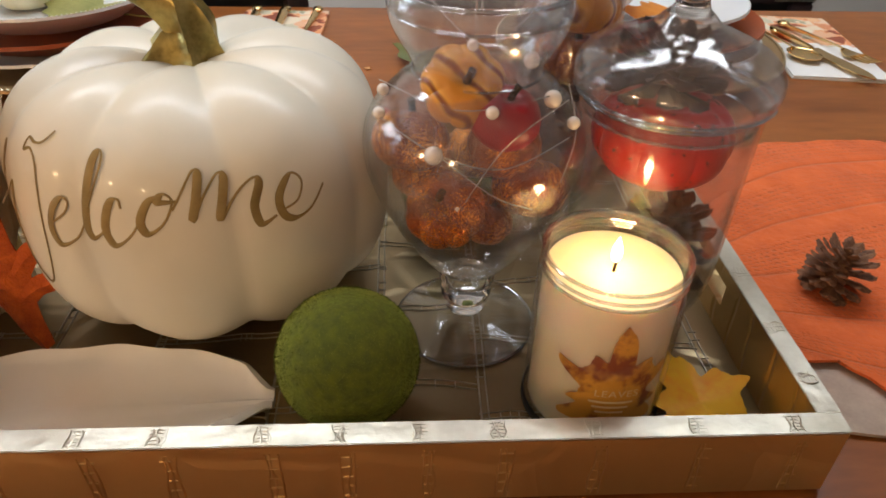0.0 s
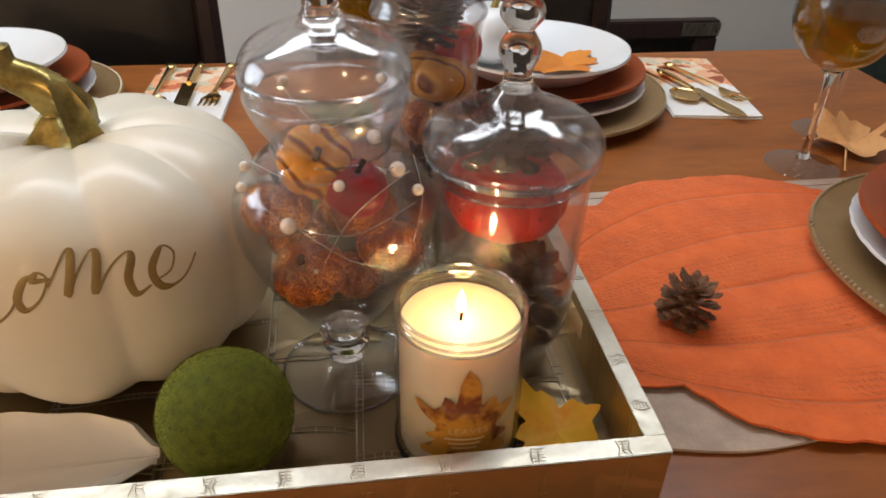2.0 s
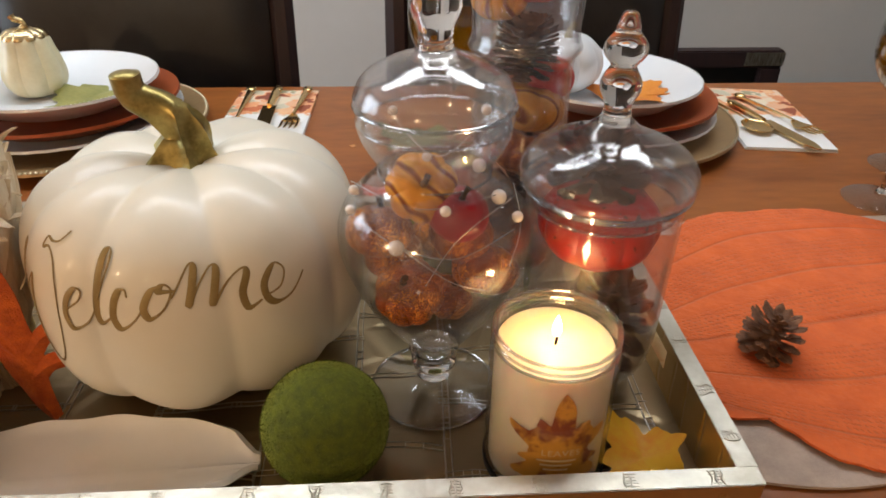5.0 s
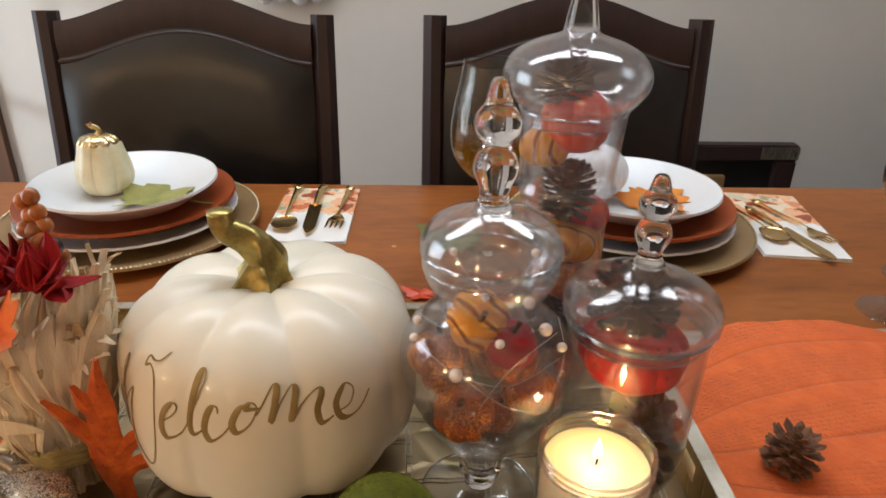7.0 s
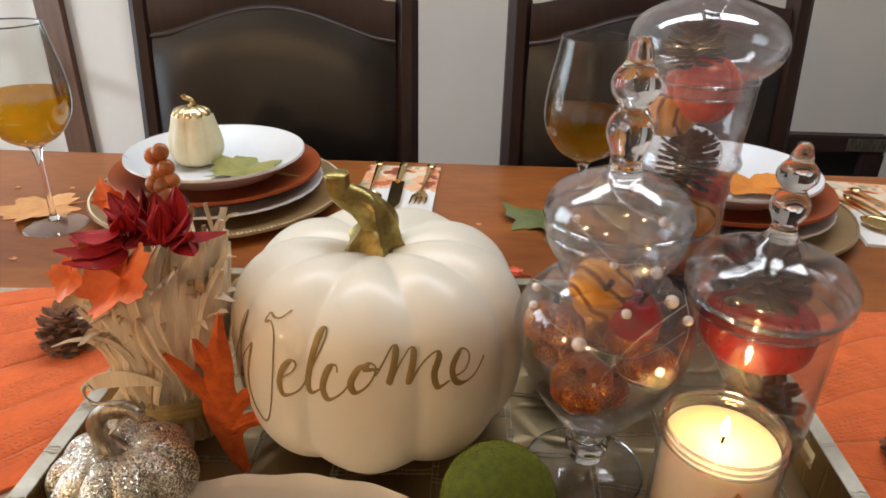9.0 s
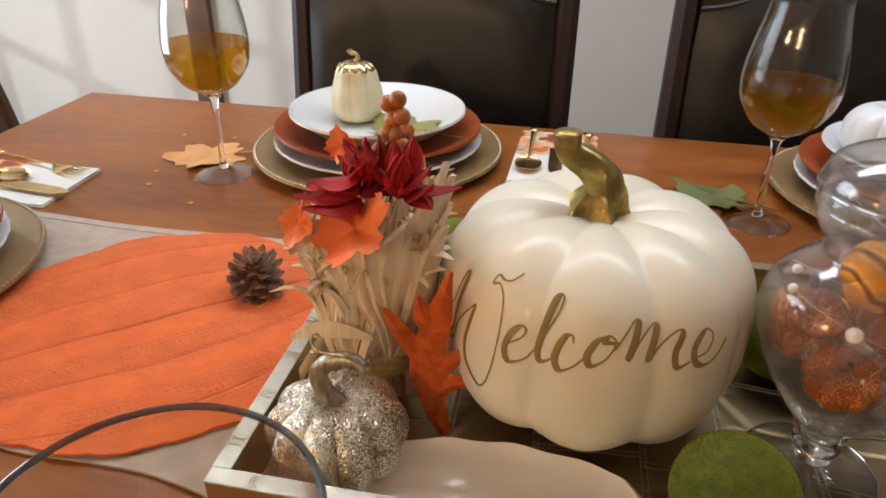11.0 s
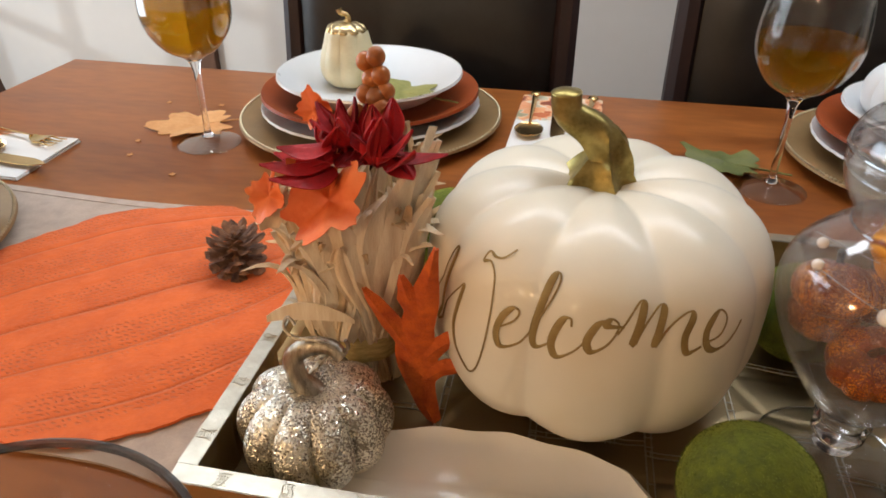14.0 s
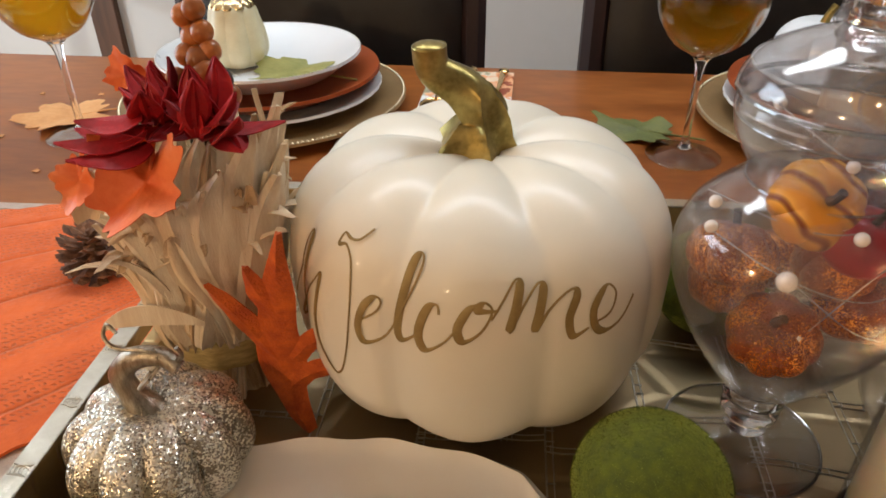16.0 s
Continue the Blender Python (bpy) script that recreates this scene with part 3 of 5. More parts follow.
# left wall with a window opening
WY0, WY1, WZ0, WZ1 = 0.38, 2.06, 0.22, 2.14
side = box(X0 - 0.1, X0, Y0, Y1, 0, WZ0)
box(X0 - 0.1, X0, Y0, WY0, WZ0, WZ1, bm=side)
box(X0 - 0.1, X0, WY1, Y1, WZ0, WZ1, bm=side)
box(X0 - 0.1, X0, Y0, Y1, WZ1, H, bm=side)
solo("wall_left", side, M_wall, pose(0, 0, 0), "warm grey painted wall with a window opening", "wall", kind="structure", smooth=False)
w = thing("window_1", pose(X0 - 0.05, (WY0 + WY1) / 2, (WZ0 + WZ1) / 2), "white framed window with glazing bars", "window", kind="structure")
hy, hz = (WY1 - WY0) / 2, (WZ1 - WZ0) / 2
fr = box(-0.03, 0.03, -hy, -hy + 0.05, -hz, hz)
box(-0.03, 0.03, hy - 0.05, hy, -hz, hz, bm=fr)
box(-0.03, 0.03, -hy + 0.05, hy - 0.05, -hz, -hz + 0.05, bm=fr)
box(-0.03, 0.03, -hy + 0.05, hy - 0.05, hz - 0.05, hz, bm=fr)
part("window_frame", fr, M_trim, w, smooth=False)
for y in (0.67, 1.14, 1.61):
    y -= (WY0 + WY1) / 2
    part("glazing_bar", box(-0.02, 0.02, y - 0.025, y + 0.025, -hz + 0.05, hz - 0.05), M_trim, w, smooth=False)
for z in (0.67, 1.15, 1.63):
    z -= (WZ0 + WZ1) / 2
    part("glazing_bar", box(-0.019, 0.019, -hy + 0.05, hy - 0.05, z - 0.025, z + 0.025), M_trim, w, smooth=False)
solo("trim", box(-1.60, -1.50, Y1 - 0.03, Y1 - 0.0, 0, H, 0.004), M_brown, pose(0, 0, 0), "brown wooden upright trim on the wall", "trim", kind="structure")
cl = thing("ceiling_light", pose(-0.05, 1.28, H), "long slim white ceiling light, switched on", "light")
part("housing", box(-1.36, 1.36, -0.21, 0.21, -0.02, 0, 0.004), M_trim, cl)
part("diffuser", box(-1.32, 1.32, -0.18, 0.18, -0.026, -0.0201, 0.002), glow("lit_diffuser", (0.90, 0.95, 1.0), 2.2), cl, "glowing white diffuser")
for x, y in ((-1.02, -1.75), (-2.2, -0.95)):
    fl = thing("floor_lamp", pose(x, y, 0), "slim brass floor lamp with a small glowing bulb", "lamp", group="floor lamps")
    part("base", lathe([(0, 0), (0.13, 0), (0.13, 0.015), (0.02, 0.03), (0, 0.03)], 32), M_goldcap, fl)
    part("pole", lathe([(0, 0.03), (0.01, 0.03), (0.01, 1.5), (0.03, 1.53), (0, 1.55)], 16), M_goldcap, fl)

# ---- table and chairs ----
TX0, TX1, TY0, TY1 = -0.967, 0.865, -0.10, 1.150
tb = thing("dining_table", pose((TX0 + TX1) / 2, (TY0 + TY1) / 2, 0), "glossy warm brown wooden dining table laid for autumn", "table")
hw, hl = (TX1 - TX0) / 2, (TY1 - TY0) / 2
part("tabletop", box(-hw, hw, -hl, hl, TABLE - 0.032, TABLE, 0.005), M_table, tb)
for nm, b in (("apron", box(-hw + 0.09, hw - 0.09, hl - 0.11, hl - 0.085, 0.63, 0.7275)), ("apron", box(-hw + 0.09, hw - 0.09, -hl + 0.085, -hl + 0.11, 0.63, 0.7275)),
              ("apron", box(-hw + 0.085, -hw + 0.11, -hl + 0.115, hl - 0.115, 0.63, 0.7275)), ("apron", box(hw - 0.11, hw - 0.085, -hl + 0.115, hl - 0.115, 0.63, 0.7275))):
    part(nm, b, M_edge, tb)
for sx in (-1, 1):
    for sy in (-1, 1):
        leg = lathe([(0, 0), (0.026, 0), (0.03, 0.05), (0.036, 0.4), (0.045, 0.6), (0.04, 0.62), (0.045, 0.64), (0.045, 0.7279), (0, 0.7279)], 24)
        leg.transform(Matrix.Translation((sx * (hw - 0.055), sy * (hl - 0.055), 0)))
        part("leg", leg, M_edge, tb)


def dining_chair():
    """Chair with its seat towards -y and its back in the plane y = 0; 0.46 m wide."""
    ch = thing("dining_chair", pose(0, 0, 0), "espresso wooden dining chair with a black leather back", "chair", group="chairs at the table")
    W = 0.251

    def back(z):
        return 0.00 + max(0.0, z - 0.45) * 0.10

    for s in (-1, 1):
        part("back_post", tube([(s * (W - 0.02), 0.06, 0), (s * (W - 0.02), 0.0, 0.45), (s * (W - 0.02), back(0.76), 0.76), (s * (W - 0.02), back(1.015), 1.012)],
                               [0.019, 0.024, 0.023, 0.021], 8, 5), M_dark, ch)
        part("front_leg", box(s * 0.2 - 0.02, s * 0.2 + 0.02, -0.43, -0.39, 0, 0.42, 0.004), M_dark, ch)
        part("side_rail", box(s * 0.2 - 0.012, s * 0.2 + 0.012, -0.388, -0.022, 0.36, 0.42, 0.003), M_dark, ch)

    def arch(x, z0, z1):
        q = abs(x) / (W - 0.04)
        return z0 + (z1 - z0) * (0.5 + 0.5 * math.cos(math.pi * min(q, 1.0))) ** 0.8

    def rail(u, v):
        x = (u - 0.5) * 2 * (W - 0.038)
        z = (1 - v) * arch(x, 0.935, 0.985) + v * arch(x, 0.993, 1.045)
        return x, back(z) - 0.004 * math.sin(math.pi * v), z

    part("top_rail", sheet(rail, 24, 5, 0.034), M_dark, ch, "arched top rail")

    def pad(u, v):
        x = (u - 0.5) * 2 * (W - 0.040)
        z = 0.56 + v * (arch(x, 0.938, 0.988) - 0.56)
        puff = min(1.0, 6 * u, 6 * (1 - u)) * min(1.0, 6 * v, 6 * (1 - v))
        return x, back(z) - 0.010 - 0.020 * math.sin(0.5 * math.pi * puff) ** 0.7, z

    part("back_pad", sheet(pad, 24, 16, 0.016), M_leather, ch, "black leather upholstered back panel")
    bead = [(rail(u, 0)[0], rail(u, 0)[1] - 0.019, rail(u, 0)[2] - 0.002) for u in (0.0, 0.08, 0.16, 0.25, 0.34, 0.42, 0.5, 0.58, 0.66, 0.75, 0.84, 0.92, 1.0)]
    part("bead_moulding", tube(bead, 0.0042, 8, 3), M_dark, ch)
    part("lower_rail", box(-W + 0.045, W - 0.045, 0.0, 0.03, 0.52, 0.56, 0.004), M_dark, ch)
    part("seat", box(-0.225, 0.225, -0.44, -0.03, 0.4205, 0.48, 0.015), M_leather, ch, "black leather padded seat")
    return ch


chair = dining_chair()
chair.matrix_world = pose(-0.369, 1.235, 0.0)
copy_thing(chair, pose(0.2855, 1.235, 0.002))


def slat_chair(m):
    """Plain brown side chair, back in the plane y = 0, raked backwards."""
    ch = thing("side_chair", m, "brown wooden slat back chair standing near the wall", "chair")
    for s in (-1, 1):
        part("back_post", tube([(s * 0.19, -0.01, 0), (s * 0.19, 0.0, 0.45), (s * 0.19, 0.046, 0.78), (s * 0.19, 0.094, 1.12)], [0.02, 0.024, 0.024, 0.021], 8, 5), M_brown, ch)
        part("front_leg", box(s * 0.18 - 0.018, s * 0.18 + 0.018, -0.42, -0.384, 0, 0.43, 0.004), M_brown, ch)
    for z in (0.62, 0.80, 0.98):
        y = 0.046 + (z - 0.78) * 0.14
        part("slat", box(-0.17, 0.17, y - 0.006, y + 0.006, z, z + 0.05, 0.003), M_brown, ch)
    part("seat", box(-0.21, 0.21, -0.43, -0.026, 0.4305, 0.46, 0.008), M_brown, ch)


# dark green armchair beyond the table's end
M_green = mat("dark_green_velvet", (0.022, 0.040, 0.034), (0.010, 0.020, 0.017), rough=0.8, scale=30, bump=0.3, bump_scale=300)
ac = thing("armchair", pose(1.52, 1.52, 0, 0, 0, -35), "dark green upholstered armchair beyond the table", "armchair")
part("seat_base", box(-0.32, 0.32, -0.34, 0.30, 0.12, 0.34, 0.02), M_green, ac)
part("seat_cushion", box(-0.24, 0.24, -0.35, 0.2, 0.3405, 0.46, 0.035), M_green, ac)
part("backrest", box(-0.32, 0.32, 0.205, 0.36, 0.3405, 0.86, 0.05), M_green, ac)
for s in (-1, 1):
    part("armrest", box(s * 0.285 - 0.04, s * 0.285 + 0.04, -0.34, 0.2, 0.3405, 0.60, 0.03), M_green, ac)
    for y in (-0.3, 0.26):
        part("leg", tube([(s * 0.27, y, 0.0), (s * 0.27, y, 0.119)], [0.015, 0.022], 10, 2), M_dark, ac)

slat_chair(pose(-1.366, 1.366, 0, 0, 0, 132))

# dark framed panel by the wall
sd = thing("framed_panel", pose(0.865, 1.95, 0), "low dark wooden framed panel standing before the wall", "panel")
part("top_rail", box(-0.26, 0.25, -0.02, 0.02, 0.545, 0.593, 0.004), M_dark, sd)
part("upright", box(-0.26, -0.2, -0.02, 0.02, 0.05, 0.5445, 0.004), M_dark, sd)
part("upright", box(0.19, 0.25, -0.02, 0.02, 0.05, 0.5445, 0.004), M_dark, sd)
part("panel", box(-0.1995, 0.1895, 0.0, 0.012, 0.1, 0.5445), M_leather, sd, smooth=False)
part("foot", box(-0.26, 0.25, -0.06, 0.06, 0, 0.0495, 0.004), M_dark, sd)
part("corner_plate", box(0.14, 0.2505, -0.0212, -0.0202, 0.552, 0.588), M_pewter, sd, "dull metal corner plate")
part("ledge", box(-0.1995, 0.05, -0.02, -0.001, 0.46, 0.50, 0.002), M_charger, sd, "grey green strip")

# white ornament behind the chair
orn = thing("pendant_ornament", pose(-0.41, 2.52, 0.940), "white scalloped glass ornament hanging on the wall", "ornament")
part("mount", box(-0.1, 0.1, 0.03, 0.08, 0.07, 0.1, 0.004), M_dark, orn)
for i in range(4):
    b = ball(0.04, 1.5, 14)
    b.transform(Matrix.Translation((-0.09 + 0.06 * i, 0.03, 0.008 * (i % 2))))
    part("drop", b, M_crystal, orn)

# ---- linens ----
def runner(u, v):
    x = -0.962 + u * 1.822
    near_edge = (0.350 - 0.11 * min(0.0, x + 0.40) if x < 0 else 0.358) + 0.004 * math.sin(9 * x) + 0.006 * math.sin(31 * x + 1)
    y = near_edge + v * (0.691 + 0.003 * math.sin(14 * x) - near_edge)
    fold = (0.006 if abs(x) > 0.63 else 0.0006) * max(0.0, 1 - v * 7) * (0.5 + 0.5 * math.sin(37 * x + 2 * math.sin(9 * x)))
    if -0.32 < x < 0.265 and y > 0.31:
        return x, y, TABLE + 0.0008
    return x, y, TABLE + 0.0016 + fold + 0.0006 * (1 + math.sin(23 * x + 8 * y))


run = thing("table_runner", pose(0, 0, 0), "taupe linen runner lying wrinkled along the table", "runner")
part("cloth", sheet(runner, 220, 40, 0.0014), M_runner, run)
for v0 in (0.0, 0.965):
    part("hem", sheet(lambda u, v: Vector(runner(u, v0 + 0.035 * v)) + Vector((0, 0, 0.0009)), 220, 3, 0.0011), M_runner, run, "turned and stitched hem")


def pumpkin_mat(side, cx, cy, turn):
    """Pumpkin-shaped mat; its stalk end lies under the tray, its blossom end is notched."""
    A, B = (0.170, 0.165) if side < 0 else (0.172, 0.182)

    def rim(t):
        c, s = math.cos(t), math.sin(t)
        e = 1.95 if side < 0 else 2.3
        r = (abs(c / A) ** e + abs(s / B) ** e) ** (-1 / e)
        d = math.atan2(s, -side * c)
        if abs(d) < 1.2:
            r = max(r, min(0.20 / max(math.cos(d), 0.1), 0.125 / max(abs(math.sin(d)), 0.02)))
        e = math.atan2(math.sin(t - (math.pi if side < 0 else 0) - side * -0.62), math.cos(t - (math.pi if side < 0 else 0) - side * -0.62))
        r *= 1 + 0.012 * math.cos(9 * t) + 0.006 * math.sin(23 * t + 1) + 0.003 * math.sin(61 * t) - 0.07 * math.exp(-(e / 0.08) ** 2)
        return r

    def ribs(x, y):
        """Along and across the ribs, which close up towards both ends."""
        a = radians(33) if side < 0 else radians(14)
        p, q = x * math.cos(a) + y * math.sin(a), y * math.cos(a) - x * math.sin(a)
        k = 0.70 if p * side < 0 else 0.50
        return p, q / (B * (1 - k * min(1.0, abs(p) / 0.21) ** 2.0))

    def surf(u, v):
        t = 2 * math.pi * v
        r = rim(t) * max(u, 0.004)
        x, y = r * math.cos(t), r * math.sin(t)
        w = ribs(x, y)[1]
        rib = abs(math.sin(5.2 * math.pi * w / 2))
        z = 0.0066 - 0.0010 * math.exp(-(rib / 0.12) ** 2) + 0.0006 * math.sin(50 * x + 40 * y)
        c, s = math.cos(radians(turn)), math.sin(radians(turn))
        gx = cx + x * c - y * s
        edge = -0.3075 if side < 0 else 0.2515
        if (gx - edge) * side < 0:
            x += (edge - gx) / c
        return x, y, z

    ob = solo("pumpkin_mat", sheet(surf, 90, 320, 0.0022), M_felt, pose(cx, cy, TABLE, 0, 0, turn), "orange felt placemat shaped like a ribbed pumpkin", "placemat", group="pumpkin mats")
    bm = bmesh.new()
    bm.from_mesh(ob.data)
    bmesh.ops.remove_doubles(bm, verts=bm.verts, dist=0.00005)
    lay = bm.loops.layers.uv.new("along")
    for f in bm.faces:
        for lp in f.loops:
            x, y = lp.vert.co.x, lp.vert.co.y
            lp[lay].uv = ribs(x, y)
    bm.to_mesh(ob.data)
    bm.free()


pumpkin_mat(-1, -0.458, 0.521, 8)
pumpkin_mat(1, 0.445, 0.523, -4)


# ---- place settings ----
def dish_round(r, h, foot, t, segs=96, scallop=0):
    prof = [(0, 0.0), (foot, 0.0), (foot + 0.004, 0.002), (0.72 * r, 0.25 * h), (0.93 * r, 0.85 * h), (r, h), (r - 0.001, h + t), (0.92 * r, 0.85 * h + t), (0.70 * r, 0.25 * h + t), (foot, t + 0.001), (0, t + 0.001)]
    return lathe(prof, segs, lobes=scallop, depth=0.006 if scallop else 0, power=0.6)


def bead_ring(r, z, size, n):
    bm = bmesh.new()
    for i in range(n):
        a = 2 * math.pi * i / n
        b = bmesh.new()
        bmesh.ops.create_icosphere(b, subdivisions=1, radius=size)
        join(bm, b, Matrix.Translation((r * math.cos(a), r * math.sin(a), z)))
    return bm


def setting(x, y, base=TABLE):
    z = base + 0.0002
    c = thing("charger_plate", pose(x, y, z), "taupe gold charger plate with a beaded rim", "plate", group="charger plates")
    part("plate", dish_round(0.177, 0.014, 0.115, 0.003), M_charger, c)
    part("beading", bead_ring(0.1745, 0.0172, 0.0021, 200), M_bead, c, "row of pale gold beads")
    d = thing("dinner_plate", pose(x, y, z + 0.0100), "white dinner plate with a scalloped edge", "plate", group="dinner plates")
    part("plate", dish_round(0.147, 0.019, 0.088, 0.003, 144, 36), M_white, d)
    d = thing("terracotta_plate", pose(x, y, z + 0.0205), "glazed terracotta coloured dinner plate", "plate", group="terracotta plates")
    part("plate", dish_round(0.145, 0.026, 0.088, 0.004), M_terra, d)
    d = thing("salad_plate", pose(x, y, z + 0.0370), "small white salad plate with a beaded rim", "plate", group="salad plates")
    part("plate", dish_round(0.123, 0.032, 0.064, 0.003, 96), M_white, d)
    part("beading", bead_ring(0.1218, 0.0352, 0.0010, 160), M_white, d, "raised white beads")


SET_M, SET_R, SET_L, SET_FR = (-0.379, 0.972), (0.329, 0.967), (-0.788, 0.514), (0.650, 0.497)
for sx, sy in (SET_M, SET_R):
    setting(sx, sy)
for sx, sy in (SET_L, SET_FR):
    setting(sx, sy, TABLE + 0.004)


def spoon():
    bm = tube([(0, 0.19, 0.003), (0, 0.15, 0.004), (0, 0.06, 0.006), (0, 0.045, 0.005)], [0.0052, 0.0045, 0.0022, 0.0030], 10, 5, 0.5)
    b = ball(0.02, 0.30, 20)
    b.transform(Matrix.Diagonal((0.95, 1.45, 1, 1)))
    for v in b.verts:
        if v.co.z > 0:
            v.co.z = -v.co.z * 0.55
    join(bm, b, Matrix.Translation((0, 0.02, 0.0062)))
    return bm


def knife():
    bm = tube([(0, 0.2, 0.004), (0, 0.16, 0.005), (0, 0.105, 0.0045)], [0.0055, 0.0065, 0.0048], 10, 5, 0.6)

    def blade(u, v):
        y = 0.105 - u * 0.125
        w = 0.0095 * (1 - max(0.0, u - 0.72) ** 2 * 11)
        return (v - 0.5) * 2 * w + 0.004 * u, y, 0.0042

    join(bm, sheet(blade, 16, 3, 0.0014))
    return bm


def fork():
    bm = tube([(0, 0.19, 0.003), (0, 0.15, 0.004), (0, 0.075, 0.006), (0, 0.06, 0.005)], [0.0052, 0.0045, 0.0022, 0.0035], 10, 5, 0.5)
    join(bm, sheet(lambda u, v: ((v - 0.5) * 2 * (0.004 + 0.0078 * min(1, u * 1.7)), 0.062 - u * 0.03, 0.005 - 0.002 * math.sin(u * 3)), 8, 4, 0.0018))
    for k in range(4):
        x = -0.0105 + 0.007 * k
        join(bm, tube([(x, 0.033, 0.0046), (x, 0.015, 0.004), (x, 0.0, 0.006)], [0.0017, 0.0015, 0.0008], 6, 3, 0.7))
    return bm


def short(bm):
    """Brings a piece to tea size and gives its handle a rounded end."""
    end = ball(0.0075, 0.55, 14)
    end.transform(Matrix.Diagonal((1, 1.6, 1, 1)))
    join(bm, end, Matrix.Translation((0, 0.190, 0.0045)))
    bm.transform(Matrix.Diagonal((1, 0.84, 1, 1)))
    return bm


ITEMS = {"spoon": spoon, "knife": knife, "fork": fork}
SHARED = {}


def cutlery(kind, m):
    if kind not in SHARED:
        SHARED[kind] = solo(kind, short(ITEMS[kind]()), M_cut, m, "polished gold %s resting on the napkin" % kind, kind, group="gold cutlery")
        return SHARED[kind]
    return copy_thing(SHARED[kind], m)


def napkin(cx, cy, w, l, rz, lay):
    """Folded napkin, l long in its own y, with the printed half at +y; lay: (kind, x, y, turn)."""
    m = pose(cx, cy, TABLE + 0.0002, 0, 0, rz)
    bm = sheet(lambda u, v: ((u - 0.5) * w, (v - 0.5) * l, 0.0010), 4, 6, 0.0018)
    join(bm, sheet(lambda u, v: ((u - 0.5) * (w - 0.002) + 0.0006, (v - 0.5) * (l - 0.002), 0.0030 + 0.0012 * u * (1 - v)), 6, 8, 0.0014))
    solo("napkin", bm, M_napkin, m, "folded white paper napkin printed with autumn leaves", "napkin", group="napkins", smooth=False)
    for kind, x, y, turn in lay:
        cutlery(kind, m @ pose(x, y, 0.0052, 0, 0, turn))


napkin(-0.128, 1.014, 0.117, 0.206, -1, (("spoon", -0.034, -0.068, 2), ("knife", 0.0, -0.070, 0), ("fork", 0.036, -0.070, -3)))
napkin(0.568, 0.988, 0.115, 0.238, -8, (("spoon", -0.022, -0.075, 18), ("knife", 0.020, -0.118, 20), ("fork", 0.050, -0.080, 24)))
napkin(-0.831, 0.766, 0.116, 0.212, 90, (("spoon", 0.000, -0.035, -12), ("knife", -0.030, -0.105, -8), ("fork", 0.030, -0.100, -14)))


# ---- glasses ----
def wine_glass(x, y, level, label, base=TABLE, k=1.0):
    g = thing("wine_glass", pose(x, y, base + 0.0003), label, "wine glass", group="wine glasses")
    out = [(0.0, 0.0), (0.036, 0.0), (0.037, 0.0015), (0.020, 0.005), (0.006, 0.012), (0.0038, 0.03), (0.0036, 0.07), (0.005, 0.098), (0.012, 0.110), (0.032, 0.122),
           (0.0475, 0.144), (0.0525, 0.168), (0.0498, 0.200), (0.0428, 0.235), (0.0395, 0.256)]
    line = [(max(k * p.x, 0.0), p.y) for p in smooth_line([(r, z, 0) for r, z in out], 5)]
    inner = [(r - 0.0013, z) for r, z in line if z > 0.112]
    inner = [(0.0, 0.1125)] + inner
    low, high = [p for p in line if p[1] < 0.108], [p for p in line if p[1] > 0.1085]
    part("bowl", lathe([(0.0, 0.1088)] + high + [(line[-1][0] - 0.0006, line[-1][1] + 0.0006)] + inner[::-1], 64), M_wineglass, g)
    cut = [p for p in low if p[1] > 0.0085]
    part("stem", lathe([(0.0, cut[0][1])] + cut + [(0.0, low[-1][1])], 32), M_solid, g, "clear glass stem")
    part("foot", lathe([p for p in low if p[1] < 0.0085] + [(0.0, 0.0082)], 56), M_foot, g, "thin round glass foot")
    part("lip", hoop(0.0389 * k, 0.2565, 0.0009), M_rimglass, g)
    if level:
        wine = [(0.0, 0.1128)] + [(r - 0.0003, z) for r, z in inner[1:] if z < level]
        wine += [(wine[-1][0], level), (0.0, level)]
        part("wine", lathe(wine, 64), M_wine, g, "amber white wine")
    return g


wine_glass(-0.563, 0.857, 0.175, "tall stemmed glass half full of amber wine")
wine_glass(0.119, 0.866, 0.170, "tall stemmed glass half full of amber wine")
wine_glass(0.585, 0.735, 0.170, "tall stemmed glass half full of amber wine", TABLE + 0.0)
wine_glass(0.669, 0.822, 0, "empty tall stemmed glass beside a silk leaf")
wine_glass(-0.187, 0.1405, 0, "clear empty wine glass at the table edge", TABLE, 0.90)

# ---- tray ----
RX0, RX1, RY0, RY1, RIM, WALL = -0.305, 0.251, 0.323, 0.674, 0.807, 0.0112
FLOOR = TABLE + 0.0042
tray = thing("serving_tray", pose((RX0 + RX1) / 2, (RY0 + RY1) / 2, TABLE), "silver gold embossed foil serving tray with cut-out handles", "tray")
tw, tl, th = (RX1 - RX0) / 2, (RY1 - RY0) / 2, RIM - TABLE
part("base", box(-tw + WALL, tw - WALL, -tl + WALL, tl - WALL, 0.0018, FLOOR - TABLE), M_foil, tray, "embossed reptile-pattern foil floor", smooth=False)


